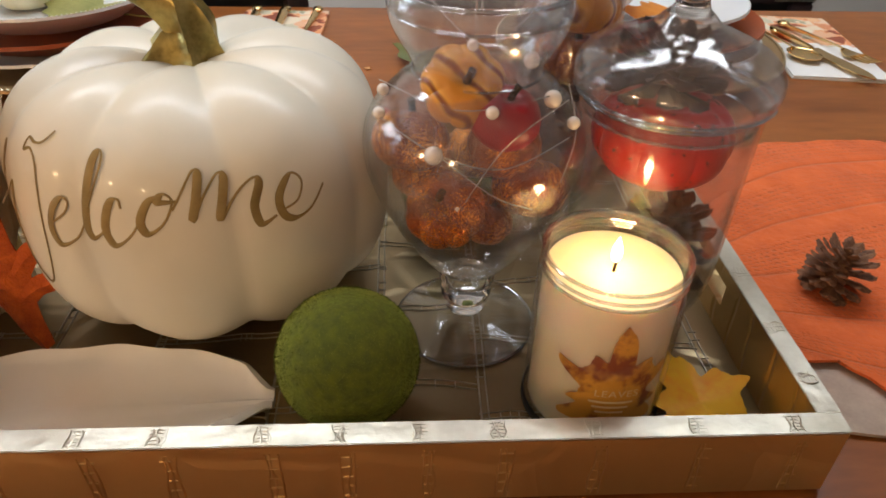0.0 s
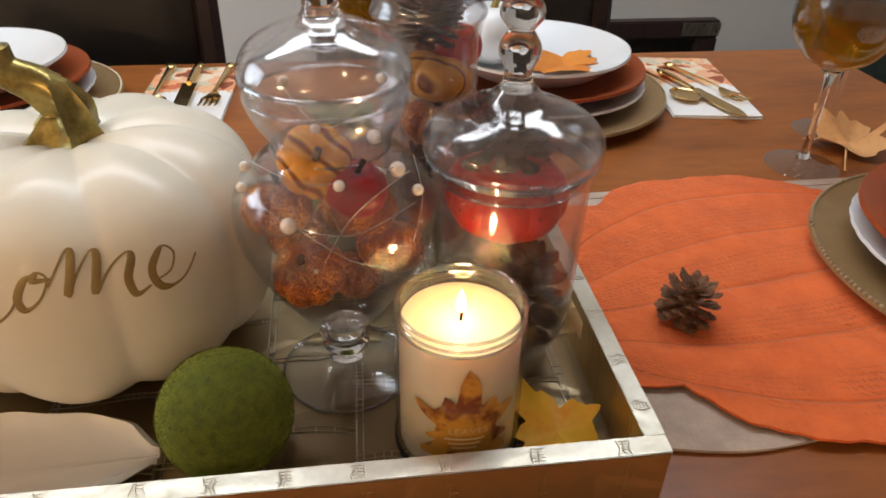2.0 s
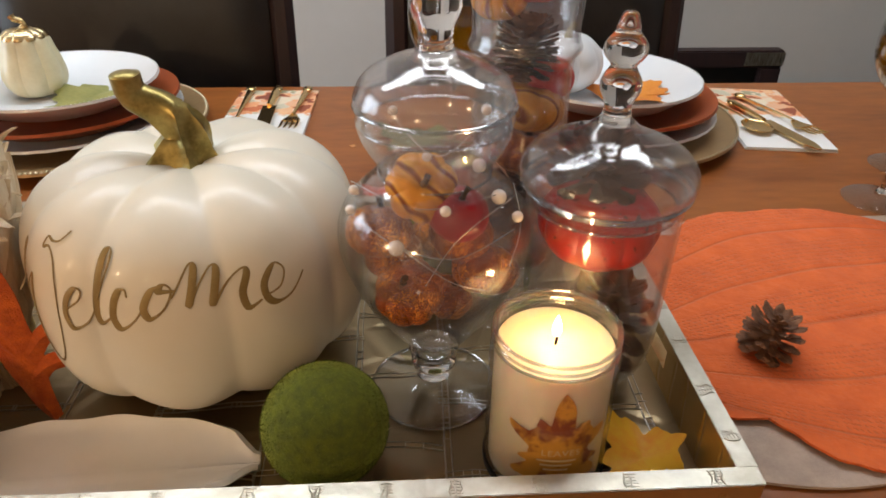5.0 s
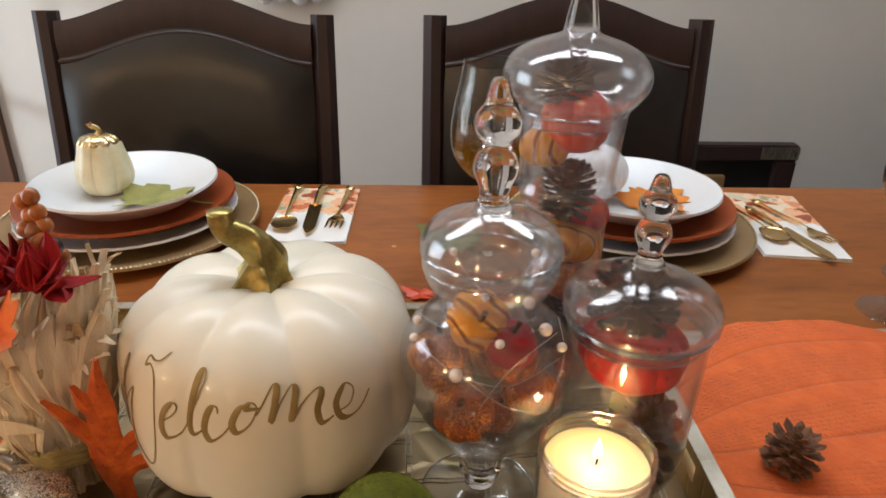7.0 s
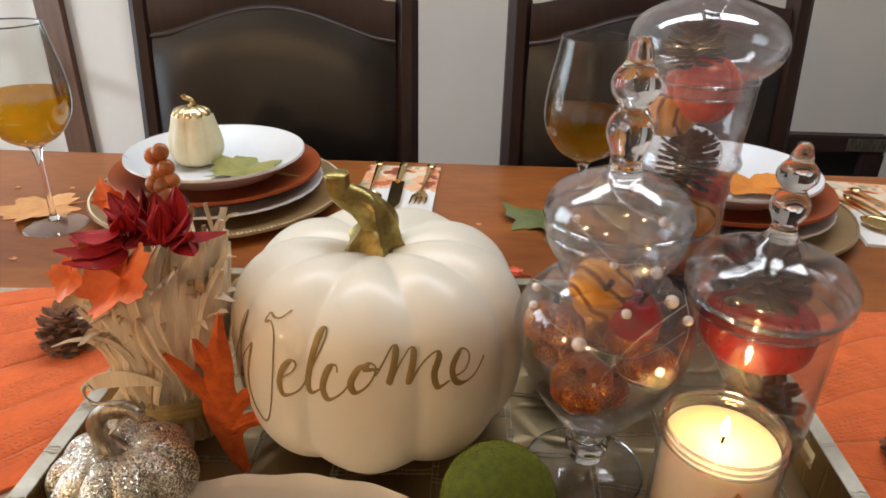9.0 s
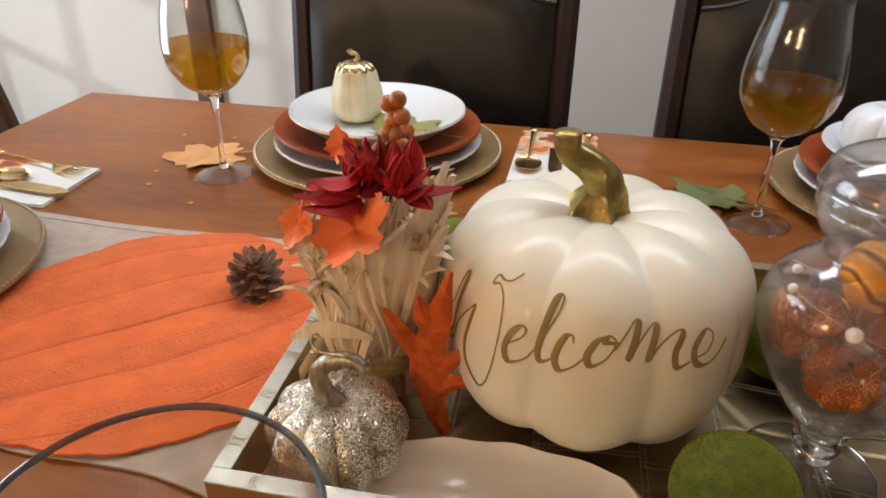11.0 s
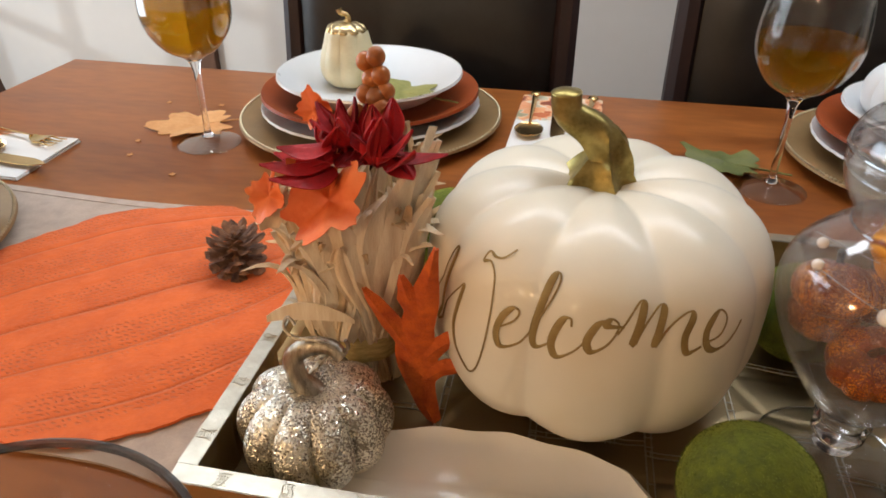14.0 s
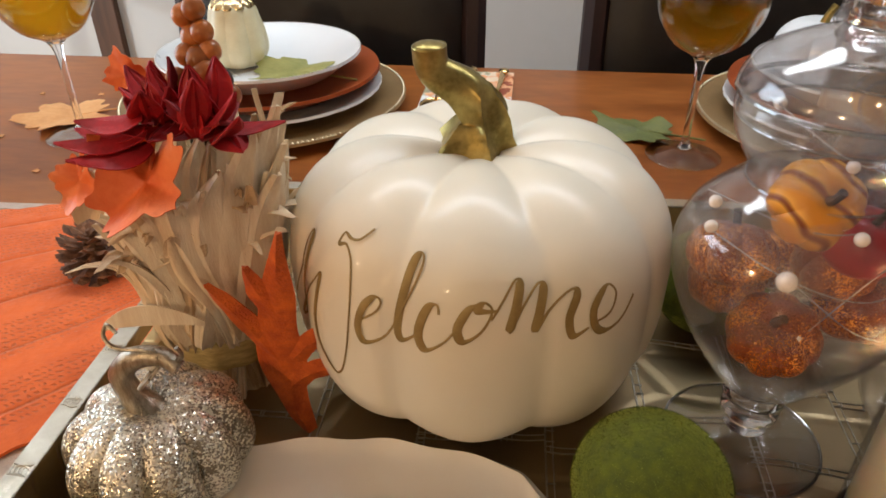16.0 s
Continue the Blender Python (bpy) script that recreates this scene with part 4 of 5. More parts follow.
def long_side(s):
    bm = box(-tw, tw, min(s * tl, s * (tl - WALL)), max(s * tl, s * (tl - WALL)), 0.0017, th - 0.0012, 0.0008)
    part("side", bm, M_foil_side, tray)
    part("rim", box(-tw, tw, min(s * tl, s * (tl - WALL - 0.001)) - (0.0005 if s < 0 else 0), max(s * tl, s * (tl - WALL - 0.001)) + (0.0005 if s > 0 else 0), th - 0.0011, th, 0.0004), M_foil_rim, tray)


def seam(half, reach, seed):
    """A pressed seam across a strip: three uneven ridges with short stitches between them; it lies in xy, across y."""
    rnd, bm = random.Random(seed), bmesh.new()
    for k in range(rnd.choice((2, 3, 3))):
        x = (k - 1) * 0.0030 + rnd.uniform(-0.0008, 0.0008)
        join(bm, tube([(x + rnd.uniform(-0.0012, 0.0012), y, 0.0) for y in (-half, -half * 0.3, half * 0.4, half)], [0.0006, 0.0009, 0.0007, 0.0006], 6, 4, 0.6))
    for k in range(5):
        y = -half * 0.8 + 1.6 * half * k / 4
        join(bm, tube([(-reach * rnd.uniform(0.5, 1), y, 0.0), (0, y + 0.0004, 0.0001), (reach * rnd.uniform(0.5, 1), y, 0.0)], 0.0004, 5, 2, 0.7))
    return bm


rnd = random.Random(77)
for s in (-1, 1):
    x = -tw + 0.03
    while x < tw - 0.02:
        b = seam(WALL / 2 - 0.0006, 0.0045, rnd.random())
        b.transform(Matrix.Translation((x, s * (tl - WALL / 2), th - 0.0001)))
        part("seam", b, M_foil_rim, tray)
        b = seam(0.018, 0.004, rnd.random())
        b.transform(Matrix.Translation((x + 0.004, s * (tl + 0.0001), th / 2 - 0.001)) @ Matrix.Rotation(radians(90), 4, "X"))
        part("seam", b, M_foil_side, tray)
        x += rnd.uniform(0.034, 0.050)
    y = -tl + 0.035
    while y < tl - 0.03:
        b = seam(WALL / 2 - 0.0006, 0.0045, rnd.random())
        b.transform(Matrix.Translation((s * (tw - WALL / 2), y, th + 0.0001)) @ Matrix.Rotation(radians(90), 4, "Z"))
        part("seam", b, M_foil_rim, tray)
        y += rnd.uniform(0.036, 0.055)

# stitched seams of the foil floor, in panels of uneven size
rnd = random.Random(31)


def floor_seam(x0, y0, x1, y1):
    n = 6
    pts = [(x0 + (x1 - x0) * k / n + rnd.uniform(-0.0012, 0.0012), y0 + (y1 - y0) * k / n + rnd.uniform(-0.0012, 0.0012), FLOOR - TABLE + 0.0002) for k in range(n + 1)]
    bm = tube(pts, 0.0008, 6, 3, 0.6)
    dx, dy = (0.0, 1.0) if abs(x1 - x0) > abs(y1 - y0) else (1.0, 0.0)
    join(bm, tube([(x + 0.0042 * dx, y + 0.0042 * dy, z) for x, y, z in pts], 0.0006, 6, 3, 0.6))
    for k in range(int(math.hypot(x1 - x0, y1 - y0) / 0.006)):
        if rnd.random() < 0.6:
            q = rnd.random()
            x, y = x0 + (x1 - x0) * q, y0 + (y1 - y0) * q
            join(bm, tube([(x - 0.001 * dx, y - 0.001 * dy, FLOOR - TABLE + 0.0002), (x + 0.005 * dx, y + 0.005 * dy, FLOOR - TABLE + 0.0004)], 0.0005, 5, 1, 0.7))
    part("seam", bm, M_foil_rim, tray)


xs = [-tw + WALL]
while xs[-1] < tw - WALL - 0.03:
    xs.append(min(xs[-1] + rnd.uniform(0.055, 0.085), tw - WALL))
for xa, xb in zip(xs, xs[1:]):
    y = -tl + WALL + rnd.uniform(0.02, 0.05)
    if xb < tw - WALL - 0.01:
        floor_seam(xb, -tl + WALL, xb + rnd.uniform(-0.006, 0.006), tl - WALL)
    while y < tl - WALL - 0.012:
        floor_seam(xa, y, xb, y + rnd.uniform(-0.008, 0.008))
        y += rnd.uniform(0.040, 0.075)

for s in (-1, 1):
    long_side(s)
    a, b = sorted((s * tw, s * (tw - WALL)))
    ya, yb = -tl + WALL + 0.0004, tl - WALL - 0.0004
    sl, lo, hi = 0.052, th - 0.026, th - 0.011
    bm = box(a, b, ya, yb, 0.0017, lo)
    box(a, b, ya, -sl, lo, hi, bm=bm)
    box(a, b, sl, yb, lo, hi, bm=bm)
    box(a, b, ya, yb, hi, th - 0.0012, bm=bm)
    part("end_panel", bm, M_foil_side, tray, "end panel with a handle slot", smooth=False)
    part("rim", box(a - 0.0006, b + 0.0006, ya, yb, th - 0.0011, th + 0.0002, 0.0004), M_foil_rim, tray)

# ---- cream pumpkin with lettering ----
PX, PY, PR, PH, PN = -0.0844, 0.5115, 0.1130, 0.166, 3.0
PLOBES, PDEPTH, PPOW, PTURN = 9, 0.040, 0.85, radians(-109)
pk = thing("cream_pumpkin", pose(PX, PY, FLOOR), "glossy cream ceramic pumpkin with a gold stem, lettered Welcome", "pumpkin")
body = lathe([(0, 0)], 3)
body.free()
prof = []
for i in range(45):
    a = -math.pi / 2 + math.pi * i / 44
    c, s = math.cos(a), math.sin(a)
    rr = PR * abs(c) ** (2 / PN)
    zz = PH / 2 * (1 + math.copysign(abs(s) ** (2 / PN), s))
    k = max(0.0, 1 - rr / (0.62 * PR))
    zz += (-0.10 if s > 0 else 0.05) * PH * k * k
    prof.append((0.0 if i in (0, 44) else rr, zz))
skin = lathe(prof, 200, lobes=PLOBES, depth=PDEPTH, power=PPOW, phase=PTURN)
for v in skin.verts:
    f = max(0.0, min(1.0, (v.co.z - 0.55 * PH) / (0.40 * PH)))
    g = min(1.0, math.hypot(v.co.x, v.co.y) / (0.4 * PR))
    valley = 1 - abs(math.sin(PLOBES * (math.atan2(v.co.y, v.co.x) - PTURN) / 2)) ** 1.0
    low = max(0.0, 1 - v.co.z / (0.30 * PH))
    v.co.z += (0.011 * low - 0.0042 * f) * g * valley
part("body", skin, M_pump, pk)


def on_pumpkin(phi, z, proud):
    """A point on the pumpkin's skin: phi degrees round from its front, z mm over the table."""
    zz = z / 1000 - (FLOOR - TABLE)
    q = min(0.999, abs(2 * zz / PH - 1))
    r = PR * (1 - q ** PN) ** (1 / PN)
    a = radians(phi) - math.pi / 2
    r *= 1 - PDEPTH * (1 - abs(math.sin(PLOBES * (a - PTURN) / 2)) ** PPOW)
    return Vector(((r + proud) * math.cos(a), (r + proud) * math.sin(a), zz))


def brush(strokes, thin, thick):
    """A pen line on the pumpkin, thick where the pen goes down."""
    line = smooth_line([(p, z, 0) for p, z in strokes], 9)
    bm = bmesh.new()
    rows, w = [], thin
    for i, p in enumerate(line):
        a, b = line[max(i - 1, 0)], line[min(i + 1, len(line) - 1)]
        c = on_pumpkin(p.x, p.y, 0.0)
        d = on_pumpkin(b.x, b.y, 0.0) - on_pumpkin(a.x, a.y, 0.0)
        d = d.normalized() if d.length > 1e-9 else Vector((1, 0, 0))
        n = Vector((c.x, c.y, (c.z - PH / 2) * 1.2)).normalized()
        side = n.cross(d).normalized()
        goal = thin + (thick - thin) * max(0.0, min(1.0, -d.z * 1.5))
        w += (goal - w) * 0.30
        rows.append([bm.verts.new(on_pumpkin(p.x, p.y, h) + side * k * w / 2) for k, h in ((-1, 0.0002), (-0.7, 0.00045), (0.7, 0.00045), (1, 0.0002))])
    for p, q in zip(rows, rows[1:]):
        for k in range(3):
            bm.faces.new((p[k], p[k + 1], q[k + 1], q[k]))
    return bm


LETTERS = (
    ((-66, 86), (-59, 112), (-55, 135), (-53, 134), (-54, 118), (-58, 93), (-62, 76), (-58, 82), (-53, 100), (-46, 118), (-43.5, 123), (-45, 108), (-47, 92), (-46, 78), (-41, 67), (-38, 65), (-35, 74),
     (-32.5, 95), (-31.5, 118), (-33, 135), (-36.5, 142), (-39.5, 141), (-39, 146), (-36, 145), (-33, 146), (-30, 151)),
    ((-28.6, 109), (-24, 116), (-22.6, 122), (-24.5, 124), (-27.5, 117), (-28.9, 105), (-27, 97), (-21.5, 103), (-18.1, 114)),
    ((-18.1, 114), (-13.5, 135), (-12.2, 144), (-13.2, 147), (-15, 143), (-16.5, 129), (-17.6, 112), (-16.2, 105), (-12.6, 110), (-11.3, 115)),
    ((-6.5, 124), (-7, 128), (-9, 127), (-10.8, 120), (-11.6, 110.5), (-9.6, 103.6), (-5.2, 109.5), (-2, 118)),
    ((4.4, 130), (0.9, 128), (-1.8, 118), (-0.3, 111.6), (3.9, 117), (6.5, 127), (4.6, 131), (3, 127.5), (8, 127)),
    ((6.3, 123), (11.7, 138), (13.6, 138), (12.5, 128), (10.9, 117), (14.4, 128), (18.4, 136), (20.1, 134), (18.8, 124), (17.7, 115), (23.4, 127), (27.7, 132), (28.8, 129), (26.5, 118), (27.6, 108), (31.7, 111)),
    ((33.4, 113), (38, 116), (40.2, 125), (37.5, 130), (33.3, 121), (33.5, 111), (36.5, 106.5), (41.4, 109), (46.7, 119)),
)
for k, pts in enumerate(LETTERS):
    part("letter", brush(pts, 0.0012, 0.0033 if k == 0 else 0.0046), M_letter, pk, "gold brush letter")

st = tube([(-0.002, 0.006, 0.139), (-0.003, 0.006, 0.155), (0.002, 0.006, 0.171), (-0.010, 0.005, 0.187), (-0.026, 0.003, 0.198), (-0.029, 0.002, 0.211)],
          [0.029, 0.0195, 0.0132, 0.0112, 0.0095, 0.0094], 30, 6)
for v in st.verts:
    a = math.atan2(v.co.y - 0.006, v.co.x)
    k = max(0.0, 1 - (v.co.z - 0.147) / 0.022)
    amp = 0.0026 * max(0.0, min(1.0, (0.206 - v.co.z) / 0.03))
    f = 1 + 1.0 * k * k * (0.55 + 0.45 * math.cos(5 * a))
    v.co.x, v.co.y = v.co.x * f + amp * math.sin(5 * a + v.co.z * 60), 0.006 + (v.co.y - 0.006) * f + amp * math.cos(5 * a + v.co.z * 60)
tip = ball(0.0094, 0.35, 20)
join(st, tip, Matrix.Translation((-0.029, 0.002, 0.2105)))
part("stem", st, M_goldp, pk, "twisted antique gold stem")

# ---- moss ball ----
mb = bmesh.new()
bmesh.ops.create_icosphere(mb, subdivisions=5, radius=0.0378)
rnd = random.Random(4)
for v in mb.verts:
    v.co *= 1 + 0.005 * noise.noise(v.co * 60) + 0.010 * noise.noise(v.co * 420)
fz = bmesh.new()
for i in range(15000):
    d = Vector((rnd.gauss(0, 1), rnd.gauss(0, 1), rnd.gauss(0, 1))).normalized()
    t = d.cross(Vector((rnd.random(), rnd.random(), rnd.random()))).normalized()
    b = d * 0.0374
    tip = b + d * rnd.uniform(0.0008, 0.0019) + t * rnd.uniform(-0.0012, 0.0012)
    s = d.cross(t) * 0.00018
    fz.faces.new([fz.verts.new(p) for p in (b - s, b + s, tip)])
for q in (mb, fz):
    q.transform(Matrix.Diagonal((1.0, 1.0, 0.985, 1)))
moss = thing("moss_ball", pose(0.0084, 0.3825, FLOOR + 0.0385), "round ball covered in green moss", "moss ball", group="moss balls")
part("ball", mb, M_moss, moss)
tagged(part("moss_fuzz", fz, M_moss, moss), kind="stuff")
for x, y in ((-0.204, 0.630), (0.0745, 0.562)):
    copy_thing(moss, pose(x, y, FLOOR + 0.0385, 0, 0, 50))

# ---- leaf dish ----
def leaf_dish(u, v):
    s = (v - 0.5) * 2
    half = 0.0415 * math.sin(math.pi * min(1.0, 0.10 + 0.88 * u)) ** 0.55 * (1 + 0.03 * math.sin(26 * u))
    if u > 0.92:
        half = max(half * (1 - (u - 0.92) * 8), 0.0055)
    x = -0.112 + 0.20 * u
    vein = 0.0012 * math.exp(-(s / 0.05) ** 2)
    return x, half * s + 0.008 * (u - 0.5), 0.0045 + 0.012 * abs(s) ** 2.2 * (1 - max(0, u - 0.9) * 6) + vein + 0.004 * (u - 0.5) ** 2


solo("leaf_dish", sheet(leaf_dish, 60, 24, 0.004), M_dish, pose(-0.122, 0.3765, FLOOR, 0, 0, 1), "ivory ceramic dish shaped like a long leaf", "dish")


# ---- glass jars ----
def finial(z, k, r):
    return [(0.0, z), (1.05 * r, z), (0.85 * r, z + 0.006 * k), (0.78 * r, z + 0.015 * k), (1.12 * r, z + 0.026 * k), (1.1 * r, z + 0.034 * k), (0.78 * r, z + 0.042 * k), (0.72 * r, z + 0.045 * k),
            (1.16 * r, z + 0.053 * k), (1.12 * r, z + 0.061 * k), (0.72 * r, z + 0.068 * k), (0.62 * r, z + 0.073 * k), (0.40 * r, z + 0.082 * k), (0.0, z + 0.084 * k)]


J1 = (0.0768, 0.4555)
j = thing("apothecary_jar", pose(J1[0], J1[1], FLOOR), "footed clear glass apothecary jar filled with small pumpkins", "jar", group="apothecary jars")
B = TABLE - FLOOR  # heights below are counted from the tabletop
part("foot", lathe([(r, z + B) for r, z in ((0, 0.0044), (0.0435, 0.0044), (0.0445, 0.006), (0.030, 0.010), (0.012, 0.017), (0, 0.0172))], 64), M_foot, j, "round glass foot")
part("knop", lathe([(max(p.x, 0), p.y + B) for p in smooth_line([(r, z, 0) for r, z in ((0, 0.0174), (0.012, 0.0176), (0.0095, 0.022), (0.0150, 0.027), (0.0155, 0.033), (0.0115, 0.037), (0.0170, 0.0405), (0.012, 0.0435), (0, 0.0435))], 4)], 48), M_solid, j, "turned glass knop")
part("lip", hoop(0.0441, 0.0054 + B, 0.0009), M_lip, j)
part("bowl", shell([(r, z + B) for r, z in ((0.0, 0.044), (0.012, 0.045), (0.026, 0.058), (0.044, 0.085), (0.0565, 0.113), (0.0602, 0.134), (0.0555, 0.152), (0.0425, 0.167), (0.0330, 0.1745), (0.0355, 0.183), (0.0425, 0.195), (0.0457, 0.206), (0.0450, 0.214))], 0.0016), M_glass, j)
lid = part("lid", shell([(r, z + B) for r, z in ((0.0436, 0.205), (0.0442, 0.214), (0.0462, 0.2165), (0.0459, 0.222), (0.040, 0.232), (0.026, 0.240), (0.013, 0.245))], 0.0016), M_glass, j, "domed glass lid")
part("finial", lathe([(max(p.x, 0), p.y + B) for p in smooth_line([(r, z, 0) for r, z in finial(0.2405, 1.02, 0.0122)], 4)], 40), M_solid, lid, "turned clear glass finial")

part("lip", hoop(0.0458, 0.2160 + B, 0.0013), M_lip, lid)
part("lip", hoop(0.0436, 0.2050 + B, 0.0009), M_lip, lid)
part("lip", hoop(0.0336, 0.1748 + B, 0.0007), M_lip, j)

J2 = (0.1845, 0.4635)
j = thing("candy_jar", pose(J2[0], J2[1], FLOOR), "clear glass candy jar holding a red pumpkin and pine cones", "jar", group="apothecary jars")
part("jar_body", shell([(r, z + B) for r, z in ((0.0, 0.016), (0.026, 0.016), (0.035, 0.020), (0.0425, 0.032), (0.0465, 0.050), (0.0475, 0.070), (0.0480, 0.100), (0.0495, 0.157))], 0.0018), M_glass, j)
part("foot", lathe([(r, z + B) for r, z in ((0, 0.0032), (0.034, 0.0032), (0.035, 0.005), (0.027, 0.0158), (0, 0.0158))], 48), M_glass, j)
lid = part("lid", shell([(r, z + B) for r, z in ((0.0460, 0.148), (0.0463, 0.1575), (0.0515, 0.160), (0.0545, 0.1665), (0.0535, 0.174), (0.047, 0.182), (0.033, 0.189), (0.020, 0.194), (0.013, 0.200))], 0.0016), M_glass, j, "wide domed glass lid")
part("finial", lathe([(max(p.x, 0), p.y + B) for p in smooth_line([(r, z, 0) for r, z in finial(0.2000, 0.77, 0.0105)], 4)], 40), M_solid, lid, "turned clear glass finial")

part("lip", hoop(0.0525, 0.1605 + B, 0.0012), M_lip, lid)
part("lip", hoop(0.0461, 0.1480 + B, 0.0009), M_lip, lid)
part("lip", hoop(0.0495, 0.1570 + B, 0.0010), M_lip, j)

J3 = (0.1430, 0.552)
j = thing("tall_jar", pose(J3[0], J3[1], FLOOR), "tall clear glass jar stacked with pumpkins and pine cones", "jar", group="apothecary jars")
part("foot", lathe([(r, z + B) for r, z in ((0, 0.0032), (0.040, 0.0032), (0.041, 0.005), (0.022, 0.017), (0.010, 0.022), (0.014, 0.028), (0.0, 0.0295))], 48), M_glass, j)
part("jar_body", shell([(r, z + B) for r, z in ((0.0, 0.030), (0.014, 0.031), (0.030, 0.045), (0.0345, 0.070), (0.034, 0.12), (0.034, 0.17), (0.034, 0.212), (0.039, 0.222), (0.0365, 0.232), (0.0385, 0.262), (0.0395, 0.282))], 0.0016), M_glass, j)
lid = part("lid", shell([(r, z + B) for r, z in ((0.0362, 0.274), (0.0366, 0.284), (0.045, 0.290), (0.0520, 0.300), (0.0530, 0.311), (0.047, 0.322), (0.034, 0.330), (0.014, 0.337), (0.0105, 0.341))], 0.0016), M_glass, j, "wide flattened glass lid")
part("finial", lathe([(r, z + B) for r, z in ((0, 0.339), (0.0125, 0.339), (0.0115, 0.346), (0.009, 0.358), (0.0095, 0.385), (0.013, 0.392), (0.015, 0.400), (0.010, 0.410), (0, 0.413))], 32), M_solid, lid)

part("lip", hoop(0.0392, 0.2835 + B, 0.0011), M_lip, j)
part("lip", hoop(0.0366, 0.2740 + B, 0.0008), M_lip, lid)


# ---- jar contents ----
def mini_pumpkin(m, r, h, body_mat, label, name="mini_pumpkin", lobes=8, stem_mat=M_darkstem, depth=0.10, group=""):
    t = thing(name, m, label, "pumpkin", group=group)
    part("body", ribbed(r, h, lobes, depth, 0.7, 2.1, 0.16), body_mat, t)
    part("stem", tube([(0, 0, 0.80 * h), (0.001, 0, h * 0.98), (0.18 * r, 0.05 * r, h * 1.14)], [0.14 * r, 0.09 * r, 0.10 * r], 8, 4), stem_mat, t)
    return t


for dx, dy, z, r, tx, ty in ((-0.036, -0.012, 0.138, 0.0215, 15, -20), (-0.012, -0.027, 0.113, 0.0215, 30, 10), (0.029, -0.018, 0.112, 0.0215, 25, 30), (0.008, 0.026, 0.112, 0.022, -20, 10),
                             (0.016, 0.002, 0.133, 0.0205, 10, -15), (-0.024, 0.018, 0.106, 0.020, 5, 8), (0.004, 0.0, 0.084, 0.017, 10, 20)):
    mini_pumpkin(pose(J1[0] + dx, J1[1] + dy, TABLE + z - 0.78 * r, tx, ty, 40 * dx * 100), r, 1.55 * r, M_orange_glit, "small copper orange glitter pumpkin in the jar", group="glitter pumpkins")
mini_pumpkin(pose(J1[0] - 0.009, J1[1] - 0.006, TABLE + 0.164, 48, -34, 30), 0.0212, 0.030, M_ygourd, "small striped yellow gourd in the jar", "striped_gourd", 7)
mini_pumpkin(pose(J1[0] + 0.011, J1[1] - 0.022, TABLE + 0.144, 14, 6, 0), 0.0180, 0.030, M_apple, "small crimson apple with a dark stem", "mini_apple", 5, depth=0.03)
# pearls on wires
gar = thing("pearl_garland", pose(J1[0], J1[1], TABLE + 0.0280), "thin wire garland with white pearl beads", "garland")
wires = (((-0.050, -0.018, 0.128), (-0.022, -0.046, 0.121), (0.010, -0.053, 0.117), (0.045, -0.030, 0.122)), ((0.042, -0.030, 0.142), (0.010, -0.048, 0.125), (-0.010, -0.045, 0.088)),
         ((-0.050, 0.0, 0.140), (-0.010, -0.036, 0.139), (0.040, -0.022, 0.142)), ((0.046, -0.010, 0.142), (0.050, -0.022, 0.120), (0.044, -0.028, 0.095)),
         ((-0.022, -0.046, 0.121), (0.006, -0.050, 0.100), (0.028, -0.040, 0.086)), ((-0.028, 0.012, 0.182), (0.0, -0.034, 0.170), (0.034, 0.010, 0.180)))
for w in wires:
    part("wire", tube(w, 0.00032, 6, 8), M_wire, gar)
for x, y, z, r in ((-0.0235, -0.047, 0.121, 0.0047), (-0.0115, -0.0465, 0.0905, 0.0033), (0.004, -0.0405, 0.140, 0.0033), (0.036, -0.022, 0.139, 0.0046),
                   (0.047, -0.026, 0.128, 0.0034), (-0.050, -0.016, 0.129, 0.0032), (-0.048, -0.008, 0.138, 0.0032), (0.024, -0.020, 0.158, 0.0042), (-0.024, 0.010, 0.180, 0.0030), (-0.006, -0.034, 0.170, 0.0028), (0.030, 0.004, 0.182, 0.0032)):
    b = ball(r, 1.0, 14)
    b.transform(Matrix.Translation((x, y, z)))
    part("pearl", b, M_pearl, gar)


